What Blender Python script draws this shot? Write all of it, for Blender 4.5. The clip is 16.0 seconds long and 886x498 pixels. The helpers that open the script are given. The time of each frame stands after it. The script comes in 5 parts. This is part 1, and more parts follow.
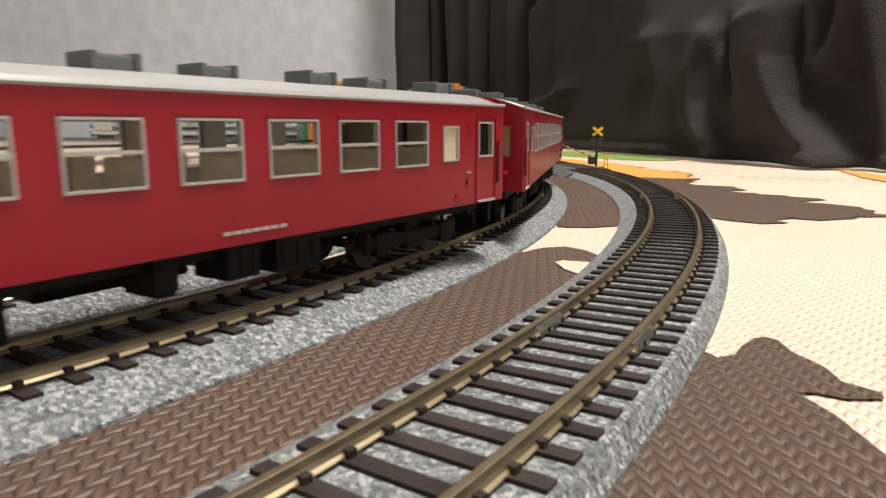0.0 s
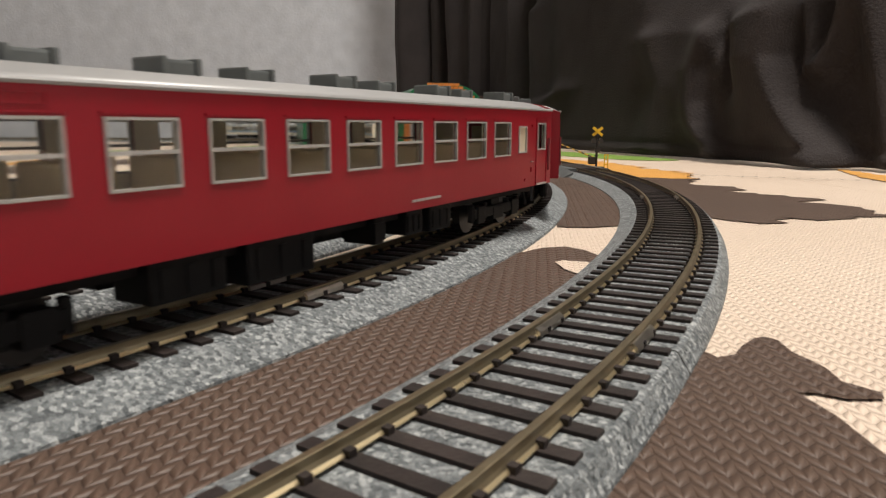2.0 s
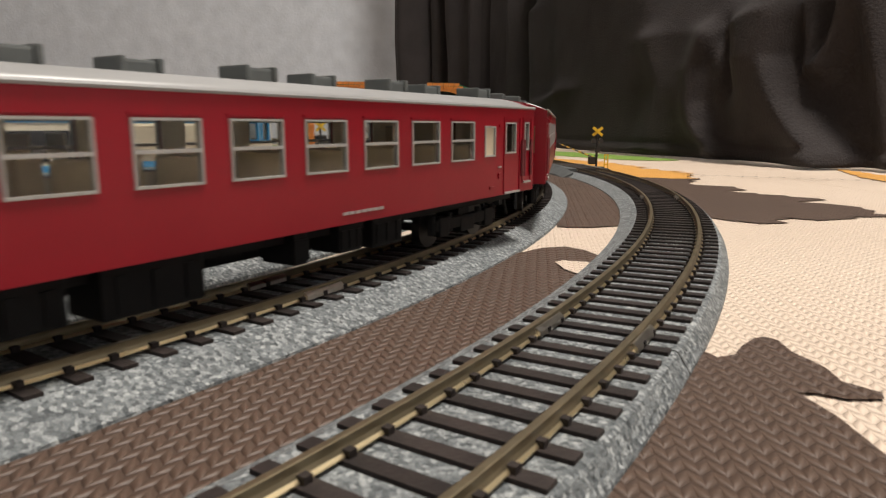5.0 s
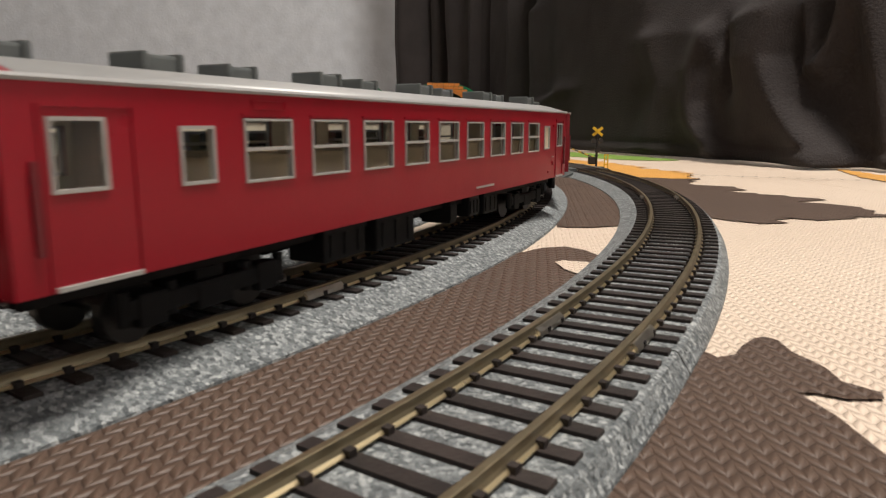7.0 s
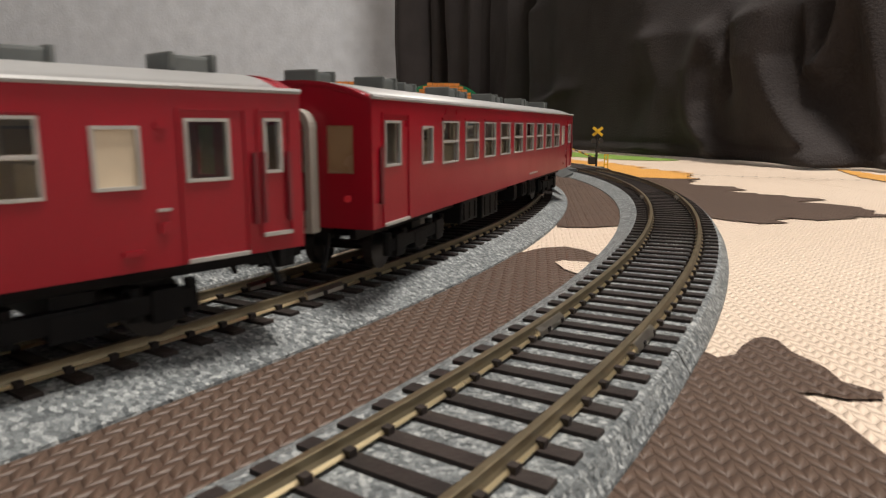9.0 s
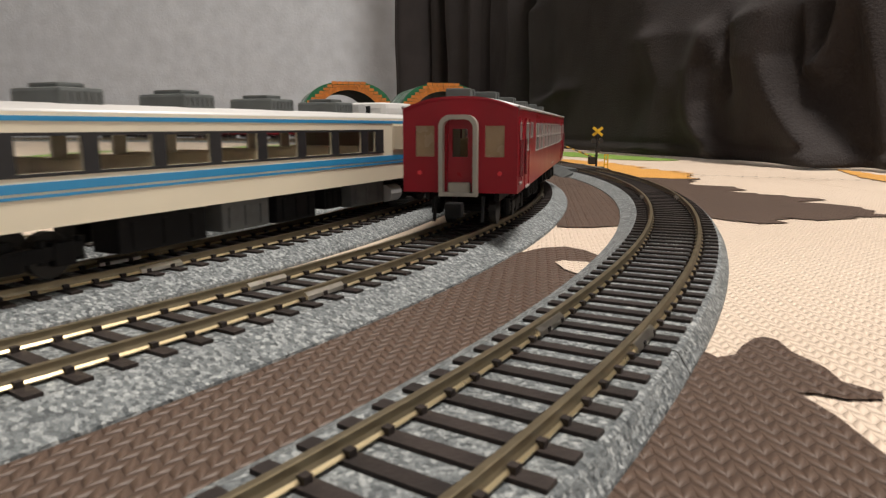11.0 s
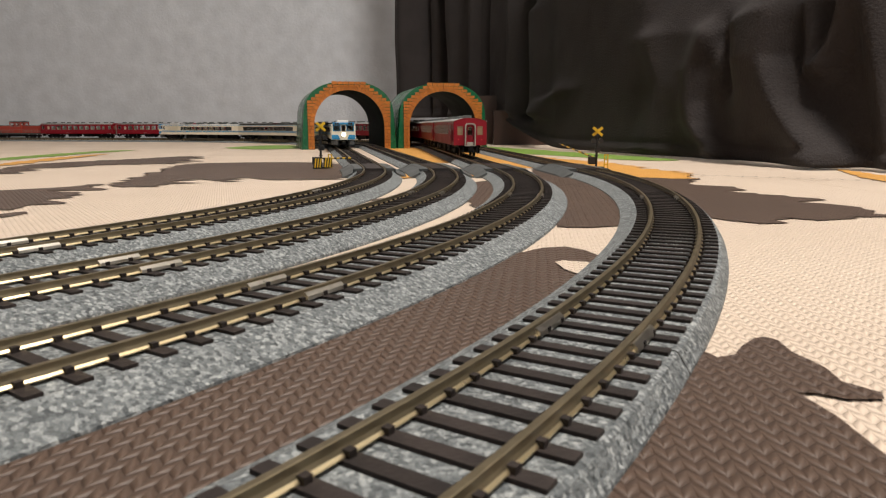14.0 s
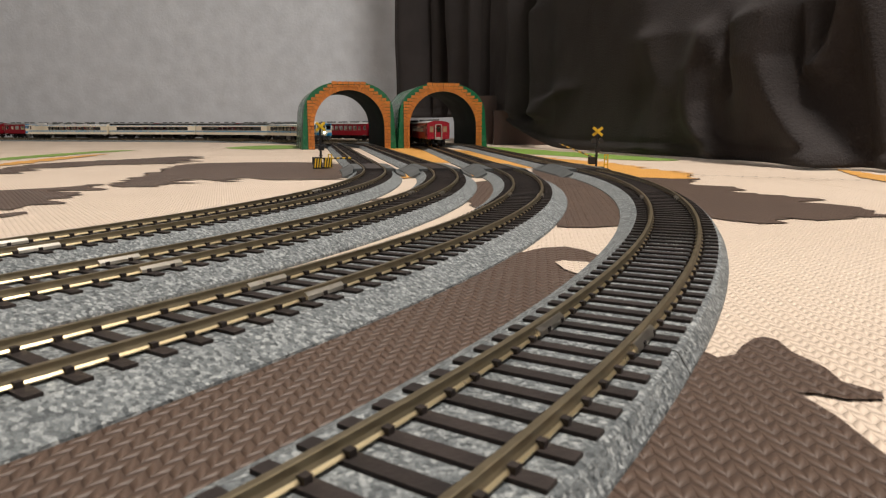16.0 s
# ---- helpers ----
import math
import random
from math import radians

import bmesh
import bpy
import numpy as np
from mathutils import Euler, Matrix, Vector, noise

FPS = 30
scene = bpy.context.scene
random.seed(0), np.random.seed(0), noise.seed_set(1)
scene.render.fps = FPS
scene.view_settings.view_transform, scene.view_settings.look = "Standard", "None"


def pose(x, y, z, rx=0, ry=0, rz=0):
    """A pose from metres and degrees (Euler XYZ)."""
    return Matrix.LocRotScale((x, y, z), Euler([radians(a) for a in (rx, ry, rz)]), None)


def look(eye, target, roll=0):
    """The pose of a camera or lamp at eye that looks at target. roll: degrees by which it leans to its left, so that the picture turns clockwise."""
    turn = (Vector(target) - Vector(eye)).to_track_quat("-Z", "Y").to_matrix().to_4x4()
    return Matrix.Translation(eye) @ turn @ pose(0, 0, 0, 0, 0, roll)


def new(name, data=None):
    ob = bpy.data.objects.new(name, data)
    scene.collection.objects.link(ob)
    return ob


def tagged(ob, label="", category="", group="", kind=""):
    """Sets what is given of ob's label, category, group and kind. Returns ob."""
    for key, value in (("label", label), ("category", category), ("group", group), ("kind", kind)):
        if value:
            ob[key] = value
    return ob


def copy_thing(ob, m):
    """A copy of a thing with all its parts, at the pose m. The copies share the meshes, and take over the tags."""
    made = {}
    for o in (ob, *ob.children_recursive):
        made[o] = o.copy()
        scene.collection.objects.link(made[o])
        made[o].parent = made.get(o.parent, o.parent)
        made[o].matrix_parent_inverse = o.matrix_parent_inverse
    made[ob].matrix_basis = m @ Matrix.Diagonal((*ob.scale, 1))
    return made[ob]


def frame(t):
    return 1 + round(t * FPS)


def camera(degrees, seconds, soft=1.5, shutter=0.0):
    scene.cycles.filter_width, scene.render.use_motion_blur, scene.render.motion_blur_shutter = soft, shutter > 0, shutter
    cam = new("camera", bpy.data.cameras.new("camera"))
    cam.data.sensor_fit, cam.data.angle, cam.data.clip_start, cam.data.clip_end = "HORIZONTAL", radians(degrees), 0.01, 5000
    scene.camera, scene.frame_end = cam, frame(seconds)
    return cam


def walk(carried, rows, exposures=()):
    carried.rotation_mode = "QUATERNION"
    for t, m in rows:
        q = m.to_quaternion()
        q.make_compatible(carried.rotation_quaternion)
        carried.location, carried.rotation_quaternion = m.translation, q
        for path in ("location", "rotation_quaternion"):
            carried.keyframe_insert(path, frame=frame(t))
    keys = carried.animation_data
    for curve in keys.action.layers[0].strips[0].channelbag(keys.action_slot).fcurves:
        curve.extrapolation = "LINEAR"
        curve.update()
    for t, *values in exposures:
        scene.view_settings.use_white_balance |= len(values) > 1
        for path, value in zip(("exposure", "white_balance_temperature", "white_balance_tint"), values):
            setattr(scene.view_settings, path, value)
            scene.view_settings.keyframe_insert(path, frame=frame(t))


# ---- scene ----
PITCH = 10.25          # camera tilt below level, degrees
CAM_Z = 0.0403
cam = camera(66.31, 16.0, soft=1.2, shutter=0.2)
eye = Vector((0, 0, CAM_Z))
aim = eye + Vector((0, math.cos(radians(PITCH)), -math.sin(radians(PITCH))))
cam.data.dof.use_dof, cam.data.dof.focus_distance, cam.data.dof.aperture_fstop = True, 0.60, 85.0   # the lens is set on the far curve
walk(cam, [(0.0, look(eye, aim, 0.0)), (16.0, look(eye, aim, 0.0))], exposures=[(0.0, 0.24), (0.5, 0.06), (1.2, -0.14), (2.5, -0.2), (11.0, -0.2), (16.0, -0.26)])

# ---- light: a lamp-lit room ----
world = bpy.data.worlds.new("world")
scene.world = world
world.use_nodes = True
world.node_tree.nodes["Background"].inputs[0].default_value = (0.9, 0.95, 1.0, 1)
world.node_tree.nodes["Background"].inputs[1].default_value = 0.02


def area_lamp(name, eye_at, target, size, power, colour):
    data = bpy.data.lights.new(name, "AREA")
    data.shape, data.size, data.energy, data.color = "DISK", size, power, colour
    ob = new(name, data)
    ob.matrix_world = look(eye_at, target)
    return ob


area_lamp("ceiling_lamp_light", (0.52, 0.18, 2.28), (0.52, 0.18, 0), 0.55, 88, (1.0, 0.93, 0.86))


# ---- materials ----
def material(name, colour, rough=0.6, metal=0.0, spots=None, scale=60.0, vary=0.25, bump=0.0, bump_scale=400.0,
             coat=0.0, random_tint=0.0, shine=0.5):
    """A surface with colour variation at two scales and fine relief. spots: a second colour."""
    m = bpy.data.materials.new(name)
    m.use_nodes = True
    nt = m.node_tree
    n, l = nt.nodes, nt.links
    b = n["Principled BSDF"]
    b.inputs["Roughness"].default_value, b.inputs["Metallic"].default_value = rough, metal
    b.inputs["Coat Weight"].default_value = coat
    b.inputs["Specular IOR Level"].default_value = shine
    co = n.new("ShaderNodeTexCoord")
    big = n.new("ShaderNodeTexNoise")
    big.inputs["Scale"].default_value, big.inputs["Detail"].default_value = scale, 6
    l.new(co.outputs["Object"], big.inputs["Vector"])
    mix = n.new("ShaderNodeMix")
    mix.data_type = "RGBA"
    second = spots or tuple(c * (1 - vary) for c in colour)
    mix.inputs["A"].default_value, mix.inputs["B"].default_value = (*colour, 1), (*second, 1)
    ramp = n.new("ShaderNodeMapRange")
    ramp.inputs["From Min"].default_value, ramp.inputs["From Max"].default_value = 0.35, 0.68
    l.new(big.outputs["Fac"], ramp.inputs["Value"])
    l.new(ramp.outputs["Result"], mix.inputs["Factor"])
    out = mix.outputs["Result"]
    if random_tint:
        info = n.new("ShaderNodeObjectInfo")
        hsv = n.new("ShaderNodeHueSaturation")
        mr = n.new("ShaderNodeMapRange")
        mr.inputs["To Min"].default_value, mr.inputs["To Max"].default_value = 1 - random_tint, 1 + random_tint
        l.new(info.outputs["Random"], mr.inputs["Value"])
        l.new(mr.outputs["Result"], hsv.inputs["Value"])
        l.new(out, hsv.inputs["Color"])
        out = hsv.outputs["Color"]
    l.new(out, b.inputs["Base Color"])
    rr = n.new("ShaderNodeMapRange")
    rr.inputs["To Min"].default_value, rr.inputs["To Max"].default_value = max(rough - 0.08, 0.03), min(rough + 0.1, 1)
    l.new(big.outputs["Fac"], rr.inputs["Value"])
    l.new(rr.outputs["Result"], b.inputs["Roughness"])
    if bump:
        tex = n.new("ShaderNodeTexNoise")
        tex.inputs["Scale"].default_value, tex.inputs["Detail"].default_value = bump_scale, 4
        l.new(co.outputs["Object"], tex.inputs["Vector"])
        bn = n.new("ShaderNodeBump")
        bn.inputs["Strength"].default_value, bn.inputs["Distance"].default_value = 1.0, bump
        l.new(tex.outputs["Fac"], bn.inputs["Height"])
        l.new(bn.outputs["Normal"], b.inputs["Normal"])
    return m


def math_node(nt, op, a, b=None, c=None):
    nd = nt.nodes.new("ShaderNodeMath")
    nd.operation = op
    for i, v in enumerate((a, b, c)):
        if v is None:
            continue
        if isinstance(v, (int, float)):
            nd.inputs[i].default_value = v
        else:
            nt.links.new(v, nd.inputs[i])
    return nd.outputs[0]


def foam(name, colour, dirt, rough=0.6, shine=0.5):
    """Foam mat with an embossed chevron weave about 4 mm across."""
    m = material(name, colour, rough, spots=dirt, scale=9, vary=0.1, shine=shine)
    nt = m.node_tree
    co = nt.nodes.new("ShaderNodeTexCoord")
    rot = nt.nodes.new("ShaderNodeMapping")
    rot.inputs["Rotation"].default_value = (0, 0, radians(8))
    nt.links.new(co.outputs["Object"], rot.inputs["Vector"])
    sep = nt.nodes.new("ShaderNodeSeparateXYZ")
    nt.links.new(rot.outputs["Vector"], sep.inputs[0])
    wide, pitch = 0.0030, 0.0031
    u = math_node(nt, "ADD", math_node(nt, "DIVIDE", sep.outputs["X"], wide), 4000.0)
    tri = math_node(nt, "PINGPONG", u, 0.5)
    v = math_node(nt, "DIVIDE", sep.outputs["Y"], pitch)
    phase = math_node(nt, "MULTIPLY_ADD", tri, 1.0, v)
    wave = math_node(nt, "SINE", math_node(nt, "MULTIPLY", phase, math.pi))
    ridge = math_node(nt, "POWER", math_node(nt, "ABSOLUTE", wave), 0.7)
    # each arm of the weave is a rounded pad
    pad = math_node(nt, "POWER", math_node(nt, "ABSOLUTE", math_node(nt, "SINE", math_node(nt, "MULTIPLY", u, 2 * math.pi))), 0.45)
    lump = math_node(nt, "MULTIPLY", ridge, math_node(nt, "MULTIPLY_ADD", pad, 0.35, 0.65))
    grain = nt.nodes.new("ShaderNodeTexNoise")
    grain.inputs["Scale"].default_value = 900
    nt.links.new(co.outputs["Object"], grain.inputs["Vector"])
    h = math_node(nt, "MULTIPLY_ADD", grain.outputs["Fac"], 0.12, lump)
    bn = nt.nodes.new("ShaderNodeBump")
    bn.inputs["Strength"].default_value, bn.inputs["Distance"].default_value = 1.0, 0.00075
    nt.links.new(h, bn.inputs["Height"])
    nt.links.new(bn.outputs["Normal"], nt.nodes["Principled BSDF"].inputs["Normal"])
    return m


def ballast_material():
    """Moulded grey granite ballast, grains near 1 mm, with pale and dark flecks."""
    m = bpy.data.materials.new("moulded_ballast")
    m.use_nodes = True
    nt = m.node_tree
    n, l = nt.nodes, nt.links
    b = n["Principled BSDF"]
    b.inputs["Roughness"].default_value = 0.75
    co = n.new("ShaderNodeTexCoord")
    cell = n.new("ShaderNodeTexVoronoi")
    cell.inputs["Scale"].default_value = 1350
    l.new(co.outputs["Object"], cell.inputs["Vector"])
    tone = n.new("ShaderNodeSeparateColor")
    l.new(cell.outputs["Color"], tone.inputs["Color"])
    fine = n.new("ShaderNodeTexNoise")
    fine.inputs["Scale"].default_value, fine.inputs["Detail"].default_value = 800, 8
    fine.inputs["Roughness"].default_value = 0.8
    l.new(co.outputs["Object"], fine.inputs["Vector"])
    mixed = math_node(nt, "MULTIPLY_ADD", tone.outputs["Red"], 0.30, math_node(nt, "MULTIPLY", fine.outputs["Fac"], 0.70))
    ramp = n.new("ShaderNodeValToRGB")
    e = ramp.color_ramp.elements
    e[0].position, e[0].color = 0.28, (0.030, 0.037, 0.040, 1)
    e[1].position, e[1].color = 0.74, (0.47, 0.49, 0.48, 1)
    for pos, c in ((0.42, (0.105, 0.116, 0.120, 1)), (0.56, (0.185, 0.202, 0.205, 1))):
        k = ramp.color_ramp.elements.new(pos)
        k.color = c
    l.new(mixed, ramp.inputs["Fac"])
    big = n.new("ShaderNodeTexNoise")
    big.inputs["Scale"].default_value = 90
    l.new(co.outputs["Object"], big.inputs["Vector"])
    hsv = n.new("ShaderNodeHueSaturation")
    mr = n.new("ShaderNodeMapRange")
    mr.inputs["To Min"].default_value, mr.inputs["To Max"].default_value = 0.85, 1.15
    l.new(big.outputs["Fac"], mr.inputs["Value"])
    l.new(mr.outputs["Result"], hsv.inputs["Value"])
    l.new(ramp.outputs["Color"], hsv.inputs["Color"])
    l.new(hsv.outputs["Color"], b.inputs["Base Color"])
    bn = n.new("ShaderNodeBump")
    bn.inputs["Strength"].default_value, bn.inputs["Distance"].default_value = 1.0, 0.0006
    rub = n.new("ShaderNodeTexNoise")
    rub.inputs["Scale"].default_value, rub.inputs["Detail"].default_value = 1400, 5
    l.new(co.outputs["Object"], rub.inputs["Vector"])
    l.new(rub.outputs["Fac"], bn.inputs["Height"])
    l.new(bn.outputs["Normal"], b.inputs["Normal"])
    return m


def glass_material(name, tint, rough=0.03):
    m = bpy.data.materials.new(name)
    m.use_nodes = True
    b = m.node_tree.nodes["Principled BSDF"]
    b.inputs["Base Color"].default_value = (*tint, 1)
    b.inputs["Roughness"].default_value = rough
    b.inputs["Transmission Weight"].default_value = 1.0
    b.inputs["IOR"].default_value = 1.25
    return m


def glow_material(name, colour, power):
    m = bpy.data.materials.new(name)
    m.use_nodes = True
    b = m.node_tree.nodes["Principled BSDF"]
    b.inputs["Base Color"].default_value = (*colour, 1)
    b.inputs["Emission Color"].default_value = (*colour, 1)
    b.inputs["Emission Strength"].default_value = power
    return m


BEIGE = foam("beige_foam", (0.70, 0.575, 0.46), (0.645, 0.525, 0.415))
BROWN = foam("brown_foam", (0.100, 0.064, 0.045), (0.084, 0.053, 0.038), 0.52, 0.5)
JOINT = material("joint_shadow", (0.20, 0.15, 0.11), 0.8, scale=90, vary=0.3)
GREEN_F = foam("green_foam", (0.22, 0.36, 0.06), (0.20, 0.32, 0.06))
ORANGE_F = foam("orange_foam", (0.72, 0.36, 0.08), (0.65, 0.33, 0.08))
WALLPAPER = material("pale_grey_wallpaper", (0.580, 0.608, 0.648), 0.85, spots=(0.505, 0.530, 0.566), scale=22, bump=0.0011, bump_scale=130)
CEILING_M = material("white_ceiling", (0.78, 0.76, 0.72), 0.9, scale=4, vary=0.05, bump=0.0005, bump_scale=120)
CARPET = material("brown_floorboard", (0.25, 0.16, 0.09), 0.5, scale=6, vary=0.3)
FLEECE = material("dark_brown_fleece", (0.0265, 0.0212, 0.0205), 0.95, spots=(0.0205, 0.0164, 0.016), scale=14, bump=0.0012, bump_scale=420)
DARKWOOD = material("dark_wood", (0.05, 0.022, 0.014), 0.4, scale=12, vary=0.4)
BALLAST = ballast_material()
RAIL_TOP = material("tarnished_nickel", (0.25, 0.205, 0.13), 0.40, 0.82, scale=150, vary=0.3, bump=0.00003, bump_scale=1500)
BRASS = material("brass_rail", (0.98, 0.80, 0.48), 0.30, 0.9, scale=200, vary=0.2, bump=0.00003, bump_scale=1500)
STEEL = material("bright_joiner", (0.72, 0.68, 0.6), 0.3, 1.0, scale=300, vary=0.15)
SLEEPER = material("dark_brown_sleeper", (0.026, 0.0192, 0.0170), 0.6, scale=300, vary=0.4, bump=0.00008, bump_scale=1500, random_tint=0.25, shine=0.3)
GREY_PL = material("grey_plastic", (0.095, 0.102, 0.102), 0.5, scale=120, vary=0.2, bump=0.00005, bump_scale=900)
PLATE = material("dark_crossing_board", (0.035, 0.028, 0.026), 0.45, scale=150, vary=0.3, bump=0.00008, bump_scale=700)
RED = material("crimson_paint", (0.262, 0.0050, 0.0155), 0.30, scale=40, vary=0.12, bump=0.00003, bump_scale=900, shine=0.3)
MAROON = material("maroon_paint", (0.16, 0.012, 0.02), 0.4, scale=40, vary=0.15)
LOCO_RED = material("vermilion_paint", (0.42, 0.05, 0.03), 0.4, scale=40, vary=0.15)
SILVER = material("silver_roof", (0.36, 0.36, 0.355), 0.45, 0.2, scale=60, vary=0.1)
ROOF_PALE = material("pale_silver_roof", (0.66, 0.65, 0.63), 0.4, 0.15, scale=60, vary=0.08)
VENT = material("grey_vent", (0.105, 0.115, 0.112), 0.5, scale=150, vary=0.25)
ALU = material("light_window_frame", (0.40, 0.39, 0.37), 0.4, 0.2, scale=200, vary=0.1)
DARKFRAME = material("dark_rubber", (0.02, 0.02, 0.022), 0.5, scale=200, vary=0.3)
UNDER = material("black_underframe", (0.0045, 0.0045, 0.005), 0.6, scale=200, vary=0.4, shine=0.18)
WHEEL = material("dark_wheel_steel", (0.035, 0.034, 0.033), 0.35, 0.6, scale=300, vary=0.3)
UNDER_GREY = material("grey_underframe", (0.10, 0.105, 0.105), 0.5, scale=200, vary=0.3)
SEAT = material("tan_seat", (0.80, 0.66, 0.44), 0.6, scale=200, vary=0.15)
CABIN = material("cream_cabin", (0.80, 0.74, 0.60), 0.6, scale=200, vary=0.1)
GANGWAY = material("pale_grey_gangway", (0.34, 0.32, 0.28), 0.5, scale=200, vary=0.12)
CREAM = material("cream_paint", (0.80, 0.72, 0.56), 0.38, scale=40, vary=0.06, coat=0.15)
BLUE = material("sky_blue_paint", (0.03, 0.26, 0.52), 0.38, scale=40, vary=0.1, coat=0.15)
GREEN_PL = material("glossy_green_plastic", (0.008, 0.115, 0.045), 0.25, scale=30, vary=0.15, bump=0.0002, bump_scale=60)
# the tunnel's green taken almost to black: the shade inside is in the colour
GREEN_IN = material("shaded_green_plastic", (0.003, 0.014, 0.009), 0.7, scale=30, vary=0.2, shine=0.12)
ORANGE_PL = material("orange_brick_plastic", (0.52, 0.17, 0.025), 0.42, scale=200, vary=0.2, random_tint=0.12)
MORTAR = material("orange_joint", (0.30, 0.09, 0.015), 0.6, scale=200, vary=0.2)
YELLOW = material("yellow_plastic", (0.70, 0.44, 0.02), 0.4, scale=300, vary=0.15)
BLACK = material("black_plastic", (0.015, 0.014, 0.014), 0.4, scale=300, vary=0.3)
GLASS = glass_material("clear_glazing", (0.96, 0.97, 0.96))
SMOKE = glass_material("tinted_glazing", (0.45, 0.47, 0.46))
FROST = material("frosted_pane", (0.62, 0.52, 0.38), 0.35, scale=120, vary=0.15)
FROST_END = material("tan_end_pane", (0.30, 0.21, 0.12), 0.25, scale=120, vary=0.2)
LAMP_ON = glow_material("lit_headlight", (1.0, 0.95, 0.85), 14)
TAIL = glow_material("tail_lamp", (0.5, 0.02, 0.03), 0.12)
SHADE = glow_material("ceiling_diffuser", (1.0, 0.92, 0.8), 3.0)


# ---- mesh helpers ----
def mesh_object(name, bm, mats, parent=None, label="", smooth=False):
    me = bpy.data.meshes.new(name)
    bmesh.ops.recalc_face_normals(bm, faces=bm.faces)
    bm.to_mesh(me)
    bm.free()
    for m in (mats if isinstance(mats, (list, tuple)) else [mats]):
        me.materials.append(m)
    if smooth:
        for p in me.polygons:
            p.use_smooth = True
    ob = new(name, me)
    if parent:
        ob.parent = parent
    if label:
        ob["label"] = label
    return ob


def part(name, bm, mats, parent, label="", smooth=False):
    return mesh_object(name, bm, mats, parent, label, smooth)


def box(bm, x0, x1, y0, y1, z0, z1, mi=0, m=None, bevel=0.0):
    vs = [bm.verts.new((x, y, z)) for z in (z0, z1) for x, y in ((x0, y0), (x1, y0), (x1, y1), (x0, y1))]
    if m is not None:
        for v in vs:
            v.co = m @ v.co
    fs = [bm.faces.new([vs[i] for i in q]) for q in ((3, 2, 1, 0), (4, 5, 6, 7), (0, 1, 5, 4), (1, 2, 6, 5), (2, 3, 7, 6), (3, 0, 4, 7))]
    for f in fs:
        f.material_index = mi
    if bevel:
        es = list({e for f in fs for e in f.edges})
        bmesh.ops.bevel(bm, geom=es, offset=bevel, segments=2, profile=0.6, affect="EDGES")
    return fs


def boxes(*dims, bevel=0.0):
    bm = bmesh.new()
    for d in dims:
        box(bm, *d, bevel=bevel)
    return bm


def tube(bm, a, b, r, seg=10, r2=None):
    a, b = Vector(a), Vector(b)
    q = (b - a).to_track_quat("Z", "Y").to_matrix()
    rings = []
    for p, rad in ((a, r), (b, r if r2 is None else r2)):
        rings.append([bm.verts.new(p + q @ Vector((rad * math.cos(2 * math.pi * i / seg), rad * math.sin(2 * math.pi * i / seg), 0))) for i in range(seg)])
    for i in range(seg):
        bm.faces.new((rings[0][i], rings[0][(i + 1) % seg], rings[1][(i + 1) % seg], rings[1][i]))
    bm.faces.new(rings[0][::-1])
    bm.faces.new(rings[1])


def sweep(bm, stations, profile, closed=True, caps=True, mi=None):
    """stations: list of (x, y, heading); profile: (offset to the right of travel, z) points."""
    rows = []
    for x, y, h in stations:
        rx, ry = math.sin(h), -math.cos(h)
        rows.append([bm.verts.new((x + rx * o, y + ry * o, z)) for o, z in profile])
    k = len(profile)
    for a, b in zip(rows, rows[1:]):
        for i in range(k if closed else k - 1):
            f = bm.faces.new((a[i], a[(i + 1) % k], b[(i + 1) % k], b[i]))
            if mi:
                f.material_index = mi[i]
    if caps and closed:
        bm.faces.new(rows[0][::-1])
        bm.faces.new(rows[-1])


# ---- the plan of the tracks ----
CX, CY = -0.6199, 0.4794
RADII = (0.5689, 0.6219, 0.6745, 0.7421)
ENDS = (11.0, 10.5, 6.0, 5.5)      # where each near curve turns into the straight, degrees
FAR_POINT, FAR_TURN, FAR_R = (-0.9691, 1.862), 168.23, 0.689
RAIL_Z = 0.0070
BED_IN, BED_OUT = (0.0210, 0.0210, 0.0210, 0.0208), (0.0212, 0.0214, 0.0222, 0.0170)   # roadbed half widths towards and away from the curve's centre
BACK = -100.0        # where the curve behind the camera straightens


